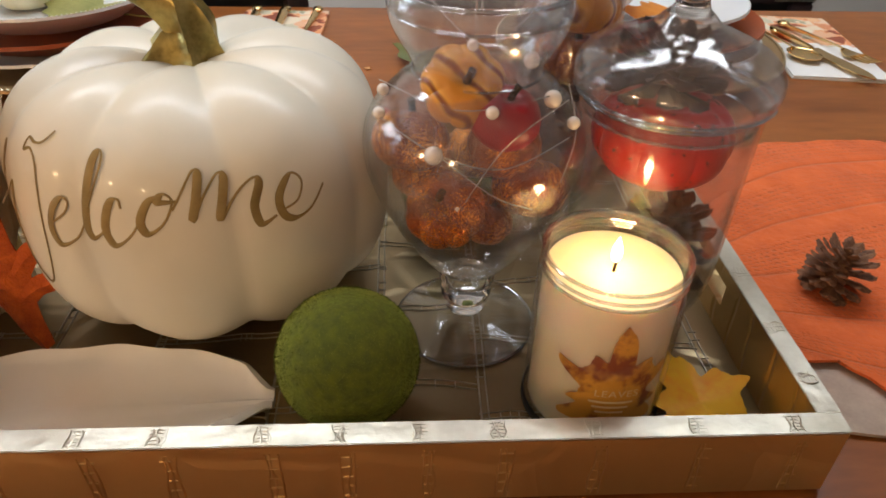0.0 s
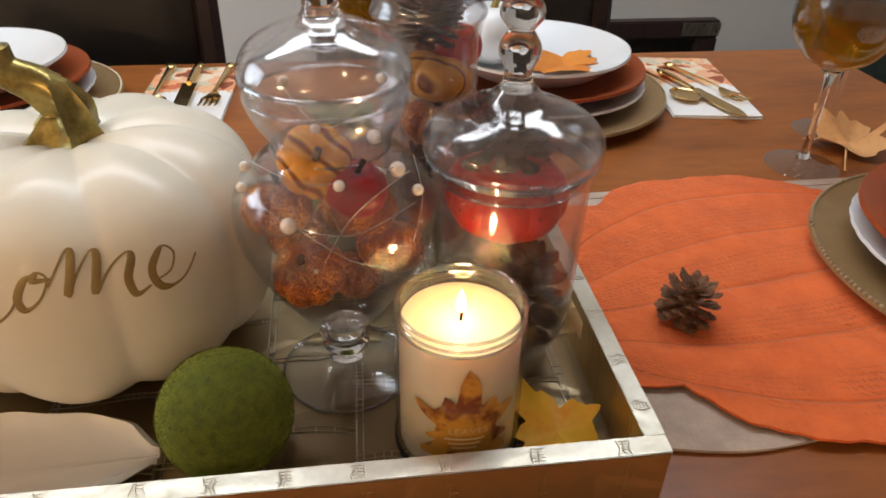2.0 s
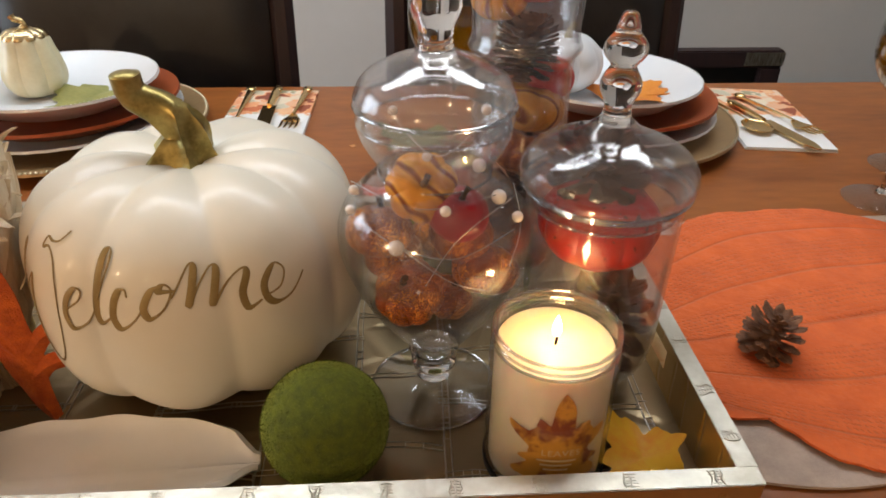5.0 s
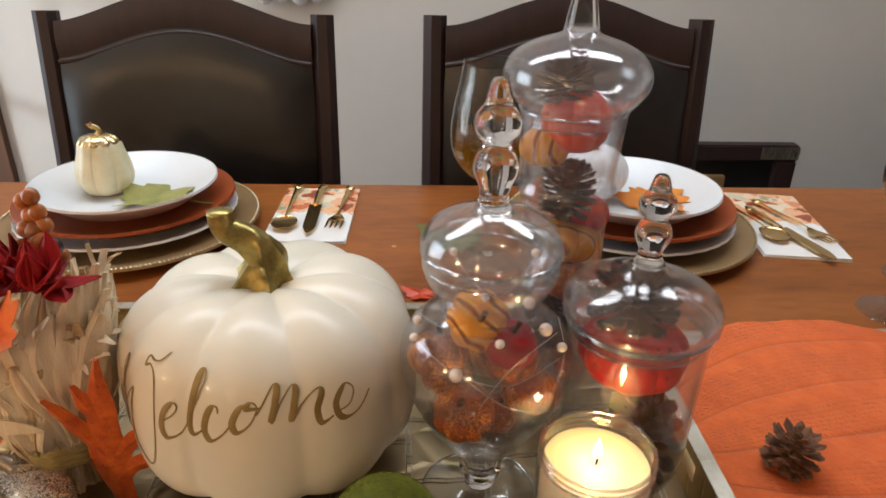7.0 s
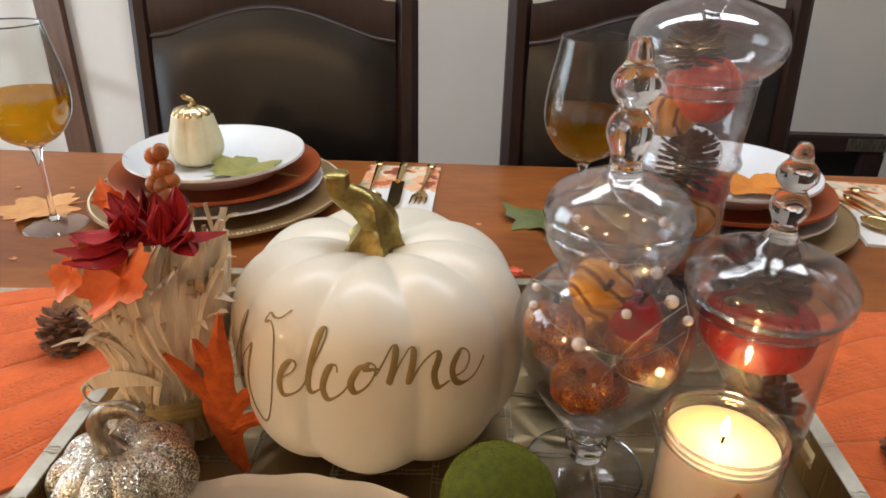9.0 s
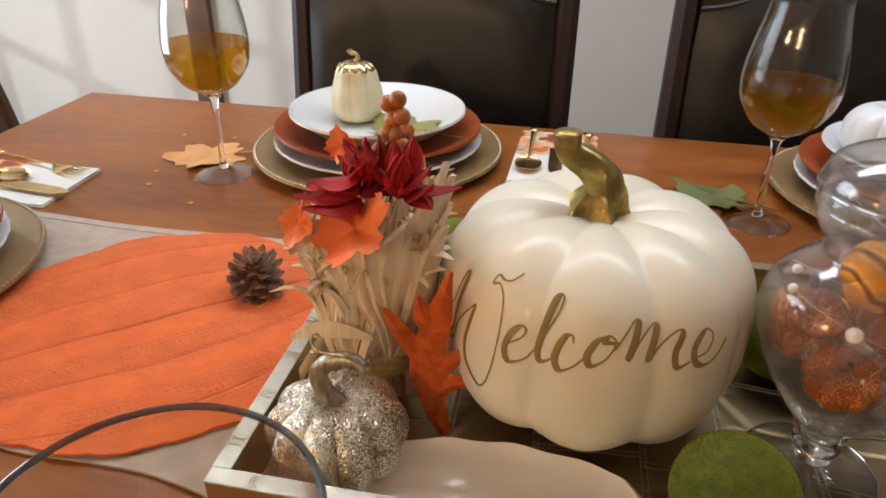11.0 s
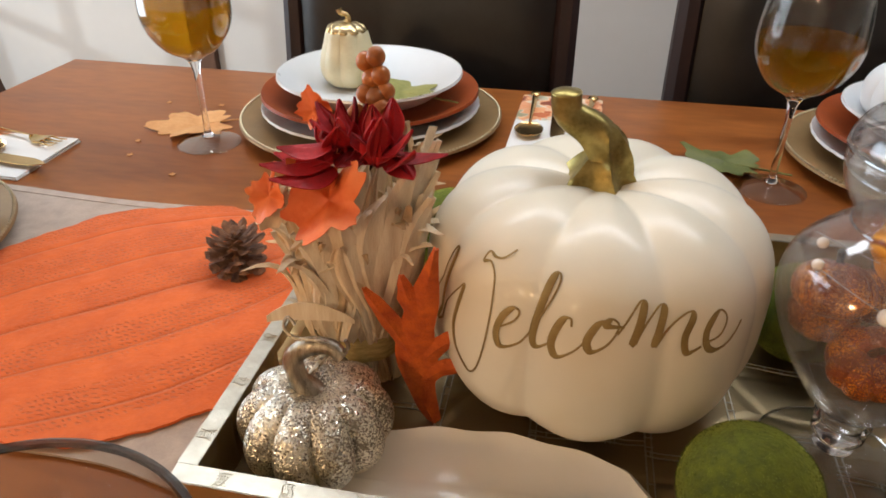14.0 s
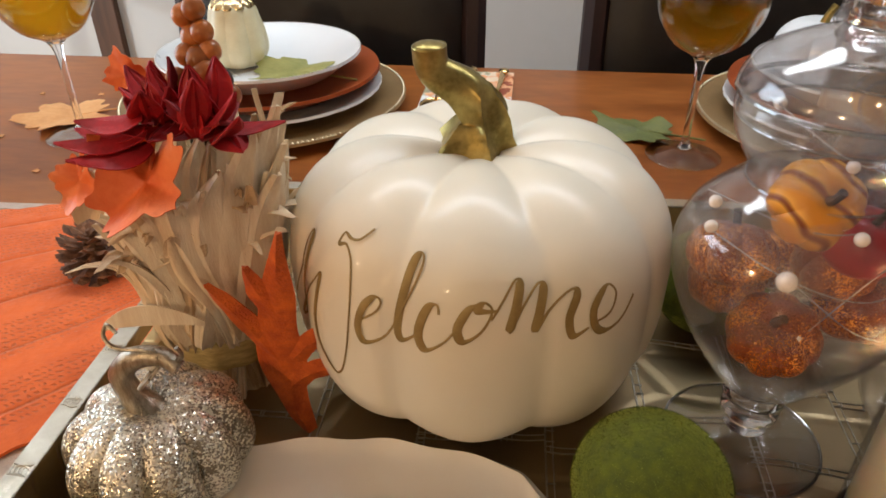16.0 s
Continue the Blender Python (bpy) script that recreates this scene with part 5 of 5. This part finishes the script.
def pine_cone(m, r, h, material, label, seed=0, name="pine_cone", n=56, wide=1.0):
    """Open cone standing on its base: broad scales in a spiral round a core."""
    t = thing(name, m, label, "pine cone", group="pine cones")
    rnd = random.Random(seed)
    part("core", lathe([(0, 0), (0.30 * r, 0.02 * h), (0.36 * r, 0.3 * h), (0.22 * r, 0.75 * h), (0.06 * r, 0.98 * h), (0, h)], 14), material, t)
    for i in range(n):
        bm = bmesh.new()
        q = (i + 0.5) / n
        a = i * 2.39996
        rad = r * (0.42 + 0.58 * math.sin(math.pi * min(1, 0.22 + 0.80 * q)) ** 0.8) * rnd.uniform(0.92, 1.05)
        if q > 0.85:
            rad *= 1 - (q - 0.85) * 3.2
        z = h * (0.06 + 0.86 * q)
        lift = (-0.30 + 1.25 * q) * rad * 0.75
        w = 0.25 * wide * r * (1.15 - 0.55 * q) * rnd.uniform(0.9, 1.1)
        d, s = Vector((math.cos(a), math.sin(a), 0)), Vector((-math.sin(a), math.cos(a), 0))
        up = Vector((0, 0, 1))
        rows = []
        for f, wf, tk in ((0.15, 0.35, 0.03), (0.6, 0.70, 0.04), (0.90, 1.0, 0.055), (1.04, 0.45, 0.03)):
            c = d * rad * f + up * (z + lift * f * f)
            rows.append([bm.verts.new(c + s * w * wf * k + up * (r * tk * g - (0.05 * r if k else 0) * f)) for k, g in ((-1, 0.3), (0, 1), (1, 0.3), (0, -0.9))])
        for p, qv in zip(rows, rows[1:]):
            for k in range(4):
                bm.faces.new((p[k], p[(k + 1) % 4], qv[(k + 1) % 4], qv[k]))
        bm.faces.new(rows[-1])
        part("scale", bm, material, t, smooth=False)
    return t


pine_cone(pose(-0.391, 0.582, TABLE + 0.008, 0, 0, 20), 0.0275, 0.038, M_cone, "brown open pine cone on the orange mat", 1)
pine_cone(pose(0.331, 0.477, TABLE + 0.009, 8, -4, 130), 0.0222, 0.034, M_cone, "brown open pine cone on the orange mat", 2)
# candy jar
mini_pumpkin(pose(J2[0] - 0.004, J2[1] - 0.004, TABLE + 0.110, 6, 0, 10), 0.0385, 0.054, M_redp, "speckled red pumpkin inside the candy jar", "red_pumpkin", 8, depth=0.06)
pine_cone(pose(J2[0] - 0.005, J2[1] + 0.002, TABLE + 0.155, 4, -6, 0), 0.031, 0.032, M_cone_d, "dark pine cone on top of the red pumpkin", 3)
pine_cone(pose(J2[0] + 0.006, J2[1] - 0.004, TABLE + 0.022, 6, 5, 0), 0.031, 0.080, M_cone_d, "dark pine cone at the bottom of the jar", 4)
# tall jar
for dx, dy, z, kind in ((-0.006, 0.0, 0.290, "cone_s"), (0.003, -0.002, 0.249, "orange"), (-0.019, 0.000, 0.238, "gourd"), (-0.001, -0.004, 0.202, "cone"), (0.016, 0.004, 0.182, "red"), (0.002, -0.006, 0.164, "gourd2"),
                        (0.002, -0.006, 0.130, "rust"), (-0.003, 0.0, 0.086, "cone2"), (0.002, -0.004, 0.052, "rust2")):
    m = pose(J3[0] + dx, J3[1] + dy, TABLE + z, 9, 5, 70 if kind == "gourd2" else 600 * z)
    if kind.startswith("cone"):
        pine_cone(m, 0.020 if kind == "cone_s" else 0.0225, 0.030 if kind == "cone_s" else 0.042, M_cone_d, "dark pine cone stacked in the tall jar", 7 + int(z * 100), n=80, wide=1.2)
    elif kind.startswith("gourd"):
        mini_pumpkin(m, 0.0195 if kind == "gourd" else 0.026, 0.030 if kind == "gourd" else 0.034, M_ygourd, "small striped yellow gourd in the tall jar", "striped_gourd", 7)
    else:
        mini_pumpkin(m, 0.0265 if kind == "orange" else 0.020 if kind == "red" else 0.0255, 0.050 if kind == "orange" else 0.032, M_orangep if kind == "orange" else M_redp if kind == "red" else M_orange_glit,
                     "small pumpkin stacked in the tall jar", "mini_pumpkin", 7)

# ---- candle ----
CX, CY = 0.1432, 0.3865
cn = thing("jar_candle", pose(CX, CY, FLOOR), "lit cream jar candle with a maple leaf label", "candle")
hc = 0.8695 - FLOOR
part("jar", lathe([(0, 0.0), (0.035, 0.0), (0.0372, 0.002), (0.0376, 0.006), (0.0376, hc - 0.016), (0.0360, hc - 0.012), (0.0360, hc - 0.010), (0.0370, hc - 0.008), (0.0362, hc - 0.005), (0.0366, hc - 0.001), (0.0355, hc),
                   (0.0340, hc - 0.001), (0.0338, hc - 0.012), (0.0350, hc - 0.018), (0.0352, 0.006), (0.033, 0.004), (0, 0.004)], 72), M_glass, cn, "clear glass jar with a threaded rim")
part("wax", lathe([(0, 0.0045), (0.0330, 0.0045), (0.0348, 0.0065), (0.0348, hc - 0.0185), (0.0335, hc - 0.0160), (0.0334, hc - 0.0118), (0.0325, hc - 0.0125), (0.012, hc - 0.0138), (0, hc - 0.0138)], 64), M_wax, cn, "cream wax")
part("base_ring", lathe([(0.0378, 0.0002), (0.0384, 0.001), (0.0384, 0.006), (0.0378, 0.007)], 64, close=True), M_black, cn, "black ring round the foot")
for dz in (0.0008, 0.0060, 0.0098):
    part("thread", hoop(0.0362, hc - dz, 0.0009), M_lip, cn)
part("wick", tube([(0, 0, hc - 0.0145), (0.0004, 0, hc - 0.010), (0.001, 0, hc - 0.006)], 0.0008, 8, 4), M_wick, cn)
part("flame", lathe([(0, hc - 0.0080), (0.0018, hc - 0.0065), (0.0027, hc - 0.0035), (0.0023, hc + 0.0005), (0.0011, hc + 0.0045), (0, hc + 0.0075)], 16, steps=4), M_flame, cn, "small yellow flame")


def round_jar(bm, r):
    """Wraps a flat drawing in xz onto the jar's front."""
    for v in bm.verts:
        a = v.co.x / r
        v.co = Vector((math.sin(a) * (r + v.co.y), -math.cos(a) * (r + v.co.y), v.co.z))
    bm.transform(Matrix.Rotation(radians(-3), 4, "Z"))
    return bm


lf = leaf(0.084, 5, 11, 0.0, 0.34, 0.34, True, 0.0003)
lf.transform(Matrix.Rotation(radians(90), 4, "X"))
lf.transform(Matrix.Translation((0.002, 0.0002, 0.040)))
M_label = mat("printed_leaf_label", (0.70, 0.34, 0.045), (0.24, 0.050, 0.018), rough=0.5, scale=44, spread=(0.42, 0.50), fine=0.12)
part("leaf_label", round_jar(lf, 0.0378), M_label, cn, "printed orange maple leaf")
M_ink = mat("white_print", (0.80, 0.62, 0.34), rough=0.6, scale=50)
txt = bpy.data.curves.new("label_text", "FONT")
txt.body, txt.size, txt.align_x, txt.space_character = "LEAVES", 0.0064, "CENTER", 1.1
tmp = bpy.data.objects.new("tmp_text", txt)
me = bpy.data.meshes.new_from_object(tmp)
tb2 = bmesh.new()
tb2.from_mesh(me)
bpy.data.objects.remove(tmp)
bpy.data.meshes.remove(me)
bmesh.ops.subdivide_edges(tb2, edges=tb2.edges[:], cuts=1)
tb2.transform(Matrix.Rotation(radians(90), 4, "X"))
tb2.transform(Matrix.Translation((0.002, 0.0010, 0.042)))
part("label_text", round_jar(tb2, 0.0378), M_ink, cn, smooth=False)
for k in range(3):
    bar = sheet(lambda u, v: ((u - 0.5) * (0.022 - 0.004 * k), 0.0009, 0.0375 - 0.0035 * k + v * 0.0012), 12, 1, 0.0002)
    part("text_bar", round_jar(bar, 0.0378), M_ink, cn, smooth=False)

# ---- leaves on tray, table and plates ----
def loose_leaf(x, y, z, size, turn, material, label, seed, lobes=5, curl=0.15, tilt=(0, 0), deep=0.30, ragged=0.20):
    size *= 1.12
    return solo("silk_leaf", leaf(size, lobes, seed, curl, ragged, deep), material, pose(x, y, z, tilt[0], tilt[1], turn), label, "leaf", group="silk leaves")


loose_leaf(0.205, 0.378, FLOOR + 0.001, 0.078, 30, M_yleaf, "yellow orange silk leaf lying in the tray", 3, 3, 0.22, (10, 0), 0.34)
loose_leaf(-0.606, 0.905, TABLE + 0.0005, 0.122, 115, M_tan, "tan silk maple leaf under the wine glass", 5, 5, 0.07)
loose_leaf(0.078, 0.922, TABLE + 0.0005, 0.108, 70, M_gleaf, "green silk oak leaf lying on the table", 6, 5, 0.16, ragged=0.2)
loose_leaf(0.668, 0.776, TABLE + 0.001, 0.120, -40, M_tan, "curled tan silk leaf beside the glasses", 8, 5, 0.35, (4, -8))
loose_leaf(0.030, 0.771, TABLE + 0.0005, 0.040, 70, M_orangep, "small red silk leaf lying on the table", 10, 3, 0.2)
loose_leaf(SET_M[0] + 0.042, SET_M[1] - 0.004, TABLE + 0.0436, 0.122, 70, M_gyleaf, "yellow green silk leaf on the salad plate", 12, 5, 0.10)
loose_leaf(SET_R[0] + 0.040, SET_R[1] - 0.005, TABLE + 0.0436, 0.125, 80, M_amber, "amber silk maple leaf on the salad plate", 13, 5, 0.10)

crumb = None
for x, y, turn in ((-0.655, 0.842, 20), (-0.640, 0.800, 75), (-0.690, 0.980, 10), (-0.610, 0.985, 140), (-0.005, 0.905, 60), (-0.560, 0.760, 110)):
    if crumb is None:
        crumb = solo("leaf_crumb", leaf(0.010, 3, 41, 0.2, 0.3, 0.3, False, 0.0004), M_tan, pose(x, y, TABLE + 0.0003, 0, 0, turn), "tiny dry leaf crumb on the bare table", "crumb", group="leaf crumbs")
    else:
        copy_thing(crumb, pose(x, y, TABLE + 0.0003, 0, 0, turn))

# ---- gourd and white pumpkin on the plates ----
gs = 0.97
gd = thing("ivory_gourd", pose(-0.417, 0.998, TABLE + 0.0438), "pale ivory gourd with a gold dipped top", "gourd")
gd.scale = (1, 1, gs)
prof = [(0, 0), (0.022, 0.0), (0.032, 0.006), (0.0385, 0.022), (0.0365, 0.042), (0.0315, 0.060), (0.0285, 0.072), (0.022, 0.080), (0.010, 0.084), (0, 0.083)]
part("body", lathe(prof, 96, lobes=8, depth=0.07, power=0.7, steps=4), M_gourd, gd)
cap = [(0.0283, 0.0742), (0.0272, 0.0775), (0.0225, 0.0825), (0.0115, 0.0862), (0, 0.0866)]
part("gold_cap", lathe(cap, 96, lobes=11, depth=0.12, power=0.6, steps=3), M_goldcap, gd, "crinkled gold cap")
part("stem", tube([(0, 0, 0.083), (0.004, 0, 0.089), (0.001, 0, 0.095), (-0.006, 0, 0.097), (-0.009, 0, 0.102)], [0.0060, 0.0042, 0.0036, 0.0040, 0.0048], 10, 4), M_goldcap, gd)
mini_pumpkin(pose(SET_R[0] - 0.052, SET_R[1] + 0.02, TABLE + 0.0438), 0.050, 0.078, M_white, "small white ceramic pumpkin on the salad plate", "white_pumpkin", 9, M_goldp, 0.07)

# ---- silver glitter pumpkin ----
gp = thing("glitter_pumpkin", pose(-0.2445, 0.391, FLOOR), "squat silver glitter pumpkin with a curled pewter stem", "pumpkin")
part("body", ribbed(0.0485, 0.066, 10, 0.17, 0.7, 2.2, 0.2, segs=160), M_silver_glit, gp)
part("stem", tube([(0.0, 0, 0.050), (-0.008, 0.0, 0.066), (-0.010, 0, 0.080), (0.000, 0, 0.091), (0.014, 0.0, 0.093), (0.022, -0.002, 0.088)], [0.012, 0.0068, 0.0062, 0.0058, 0.005, 0.0042], 14, 6), M_pewter, gp, "curved pewter stem")
part("tendril", tube([(0.022, 0, 0.092), (0.008, -0.003, 0.099), (-0.006, -0.003, 0.099), (-0.013, 0, 0.103), (-0.011, 0.002, 0.109), (-0.006, 0, 0.106)], 0.0011, 6, 6), M_pewter, gp)
part("tendril", tube([(0.016, 0, 0.093), (0.010, -0.008, 0.086), (0.004, -0.010, 0.080), (0.010, -0.006, 0.088)], 0.0011, 6, 6), M_pewter, gp)
part("tendril", tube([(0.02, 0, 0.09), (0.026, -0.003, 0.097), (0.025, -0.004, 0.103)], 0.0012, 6, 6), M_pewter, gp)

# ---- corn husk bundle ----
hb = thing("corn_husk_bundle", pose(-0.243, 0.486, FLOOR), "bundle of dry corn husks tied with raffia, flowers and leaves", "decoration")
rnd = random.Random(21)


def husk(a, r0, r1, z0, z1, w, lean, twist, curl=0.0):
    def f(u, v):
        q = u
        z = z0 + (z1 - z0) * q
        r = r0 + (r1 - r0) * q ** 0.8 - 0.008 * math.exp(-((z - 0.028) / 0.015) ** 2)
        tip = 1 - max(0, (q - 0.62) / 0.38) ** 1.6 * (0.90 + 0.08 * math.sin(9 * v + 5 * a))
        s = (v - 0.5) * 2 * w * (0.75 + 0.35 * math.sin(3.1 * q + a)) * tip
        aa = a + twist * q
        d, t = Vector((math.cos(aa), math.sin(aa), 0)), Vector((-math.sin(aa), math.cos(aa), 0))
        bow = 0.30 * w * (abs(v - 0.5) * 2) ** 2 + 0.0011 * math.sin(14 * v + 6 * a)
        out = lean * q * q * 0.012 + curl * max(0.0, q - 0.7) ** 2
        return d * (r - bow + out) + t * s + Vector((0, 0, z + 0.003 * math.sin(5 * q + a) - 1.6 * abs(curl) * max(0.0, q - 0.8) ** 2)) + t * 0.005 * math.sin(6 * q + 5 * a) + d * 0.002 * math.sin(9 * q + 3 * a)
    return sheet(f, 18, 6, 0.0006)


part("core", lathe([(0, 0), (0.029, 0), (0.0265, 0.02), (0.0245, 0.030), (0.028, 0.05), (0.036, 0.09), (0.040, 0.13), (0.036, 0.140), (0, 0.144)], 40, lobes=13, depth=0.14, power=0.8), M_husk, hb)
for i in range(110):
    a = i * 2.39996 + rnd.uniform(-0.2, 0.2)
    top = rnd.uniform(0.120, 0.176) + 0.020 * math.cos(a)
    part("husk", husk(a, rnd.uniform(0.029, 0.033), rnd.uniform(0.041, 0.050), rnd.choice((0.0005, 0.03, 0.055, 0.075)), top, rnd.uniform(0.0055, 0.0140), rnd.uniform(-0.4, 0.9), rnd.uniform(-0.40, 0.40), rnd.choice((0, 0, 0.08, 0.20))), (M_husk, M_husk2, M_husk3)[i % 3], hb)
for i in range(34):
    a = i * 2.39996
    part("husk", husk(a, 0.020, rnd.uniform(0.006, 0.038), 0.08, rnd.uniform(0.150, 0.182), rnd.uniform(0.006, 0.011), 0.0, rnd.uniform(-0.4, 0.4)), (M_husk, M_husk2, M_husk3)[i % 3], hb)
for a, z, r in ((-0.45, 0.200, 0.060), (-0.80, 0.190, 0.058), (-1.10, 0.172, 0.056), (-0.20, 0.186, 0.054), (-1.45, 0.156, 0.055), (-0.62, 0.166, 0.062), (-1.9, 0.150, 0.054)):
    part("husk", husk(a, 0.036, r, 0.05, z, 0.0130, 0.0, 0.15, 0.04), M_husk2, hb)
for i in range(14):
    a = rnd.uniform(0, 6.28)
    z = rnd.uniform(0.085, 0.145)
    c = Vector((0.049 * math.cos(a), 0.049 * math.sin(a), z))
    t = Vector((-math.sin(a), math.cos(a), 0)) * rnd.uniform(0.010, 0.02)
    part("strand", tube([c - t - Vector((0, 0, 0.006)), c * 1.02, c + t + Vector((0, 0, rnd.uniform(-0.01, 0.012)))], 0.0007, 5, 4), M_husk, hb)

def tail(u, v):
    return -0.052 + 0.062 * u, -0.044 - 0.004 * math.sin(3 * u), 0.073 + 0.010 * u * (1 - u) * 4 + (v - 0.5) * 0.014 * math.sin(math.pi * (0.12 + 0.8 * u)) - 0.008 * (1 - u)


part("husk", sheet(tail, 16, 4, 0.0007), M_husk2, hb)
tie = lathe([(0.0330, 0.026), (0.0340, 0.032), (0.0340, 0.044), (0.0330, 0.050), (0.0300, 0.050), (0.0300, 0.026)], 48, close=True, lobes=11, depth=0.05, power=0.8)
part("raffia_tie", tie, M_raffia, hb, "yellow raffia band")

# crimson flower, berries and leaves on the bundle
FL = Vector((0.016, -0.034, 0.187))


def petal(a, el, length, w, cup, base):
    d = Vector((math.cos(a) * math.cos(el), math.sin(a) * math.cos(el), math.sin(el)))
    t = Vector((-math.sin(a), math.cos(a), 0))
    n = d.cross(t)

    def f(u, v):
        s = (v - 0.5) * 2
        wid = w * (math.sin(math.pi * min(1, 0.14 + 0.85 * u)) ** 0.9)
        crease = 0.0007 * math.cos(3 * math.pi * s)
        return base + d * (0.003 + length * u) + t * s * wid - n * (cup * s * s * wid - 0.10 * length * u * u + crease)
    return sheet(f, 10, 8, 0.0006)


for i in range(40):
    a = i * 2.39996 + rnd.uniform(-0.3, 0.3)
    q = i / 40
    base = FL + Vector((rnd.uniform(-0.016, 0.020), rnd.uniform(-0.012, 0.012), rnd.uniform(-0.004, 0.006)))
    part("petal", petal(a, radians(80 - 88 * q) + rnd.uniform(-0.22, 0.22), (0.022 + 0.010 * q) * rnd.uniform(0.8, 1.2), 0.0066 + 0.0022 * q, rnd.uniform(0.15, 0.5), base), M_red if i % 4 else M_red2, hb)
for a, ln, dz in ((3.50, 0.040, -0.006), (3.72, 0.036, -0.012), (3.20, 0.034, -0.004), (3.95, 0.032, -0.012), (3.40, 0.030, 0.002)):
    part("petal", petal(a, radians(-8) + 0.05 * (a - 3.5), ln, 0.0105, 0.4, FL + Vector((-0.007, -0.014, dz + 0.010))), M_red, hb)
for i, (x, y, z) in enumerate(((0.008, -0.004, 0.214), (0.016, -0.008, 0.218), (0.004, -0.012, 0.205), (0.013, -0.014, 0.203), (0.020, -0.010, 0.207), (0.010, -0.018, 0.194), (0.018, -0.018, 0.196), (0.002, -0.002, 0.226),
                                (0.012, -0.006, 0.231), (0.026, -0.016, 0.190), (-0.002, -0.020, 0.192), (0.030, -0.012, 0.180))):
    x, y, z = 0.022 + 0.72 * (x - 0.012), 0.72 * y - 0.006, 0.217 + 0.80 * (z - 0.206)
    b = ball(0.0056 + 0.0009 * (i % 3 == 0), 1.05, 16)
    b.transform(Matrix.Translation((x, y, z)))
    part("berry", b, M_berry if i != 9 else M_berry_d, hb)
    part("stalk", tube([(x, y, z), (0.006 + 0.4 * x, -0.01 + 0.3 * y, 0.175), (0.0, -0.004, 0.14)], 0.0008, 5, 3), M_darkstem, hb)
for dx, dy, dz, size, rx, ry, rz, material, seed in ((0.006, -0.058, 0.167, 0.068, 40, -4, 172, M_oleaf, 31), (-0.014, -0.018, 0.206, 0.029, 80, 10, 20, M_oleaf, 33),
                                                     (-0.034, -0.040, 0.152, 0.036, 75, 0, 150, M_husk, 34), (-0.036, -0.046, 0.160, 0.034, 60, -20, 150, M_oleaf, 32)):
    b = leaf(size, 5 if size > 0.05 else 3, seed, 0.40, 0.14, 0.24 if size > 0.05 else 0.22)
    b.transform(pose(dx, dy, dz, rx, ry, 0) @ pose(0, 0, 0, 0, 0, rz))
    part("leaf", b, material, hb)

# burnt orange woven leaf leaning on the bundle
ol = thing("woven_leaf", pose(-0.186, 0.432, FLOOR), "burnt orange woven oak leaf standing in the tray", "leaf")


def limb(pts, ws):
    line = smooth_line([(*p, 0) for p in pts], 6)
    wid = [p.x for p in smooth_line([(w, 0, 0) for w in ws], 6)]

    def f(u, v):
        i = min(int(u * (len(line) - 1) + 0.5), len(line) - 1)
        d = line[min(i + 1, len(line) - 1)] - line[max(i - 1, 0)]
        d = d.normalized()
        s = (v - 0.5) * 2 * 1.05 * wid[i] * (1 + 0.08 * math.sin(17 * u))
        return line[i].x - d.y * s, 0.010 * math.sin(2.5 * line[i].y * 12) + 0.006 * abs(v - 0.5) - 0.02 * (line[i].y - 0.02), line[i].y + d.x * s
    return sheet(f, len(line) - 1, 4, 0.0012)


part("blade", limb(((0.008, 0.001), (0.000, 0.016), (-0.006, 0.040), (-0.006, 0.070), (0.002, 0.106), (0.011, 0.148)), (0.004, 0.008, 0.0125, 0.0120, 0.0080, 0.001)), M_burlap, ol)
part("lobe", limb(((-0.006, 0.045), (-0.018, 0.068), (-0.028, 0.090), (-0.036, 0.108)), (0.006, 0.0065, 0.006, 0.001)), M_burlap, ol)
part("lobe", limb(((0.000, 0.050), (0.012, 0.064), (0.024, 0.070), (0.037, 0.067)), (0.006, 0.006, 0.005, 0.002)), M_burlap, ol)
part("lobe", limb(((-0.002, 0.085), (-0.008, 0.105), (-0.011, 0.124)), (0.009, 0.007, 0.001)), M_burlap, ol)
part("lobe", limb(((-0.003, 0.030), (0.010, 0.041), (0.025, 0.045), (0.040, 0.038)), (0.006, 0.006, 0.005, 0.002)), M_burlap, ol)
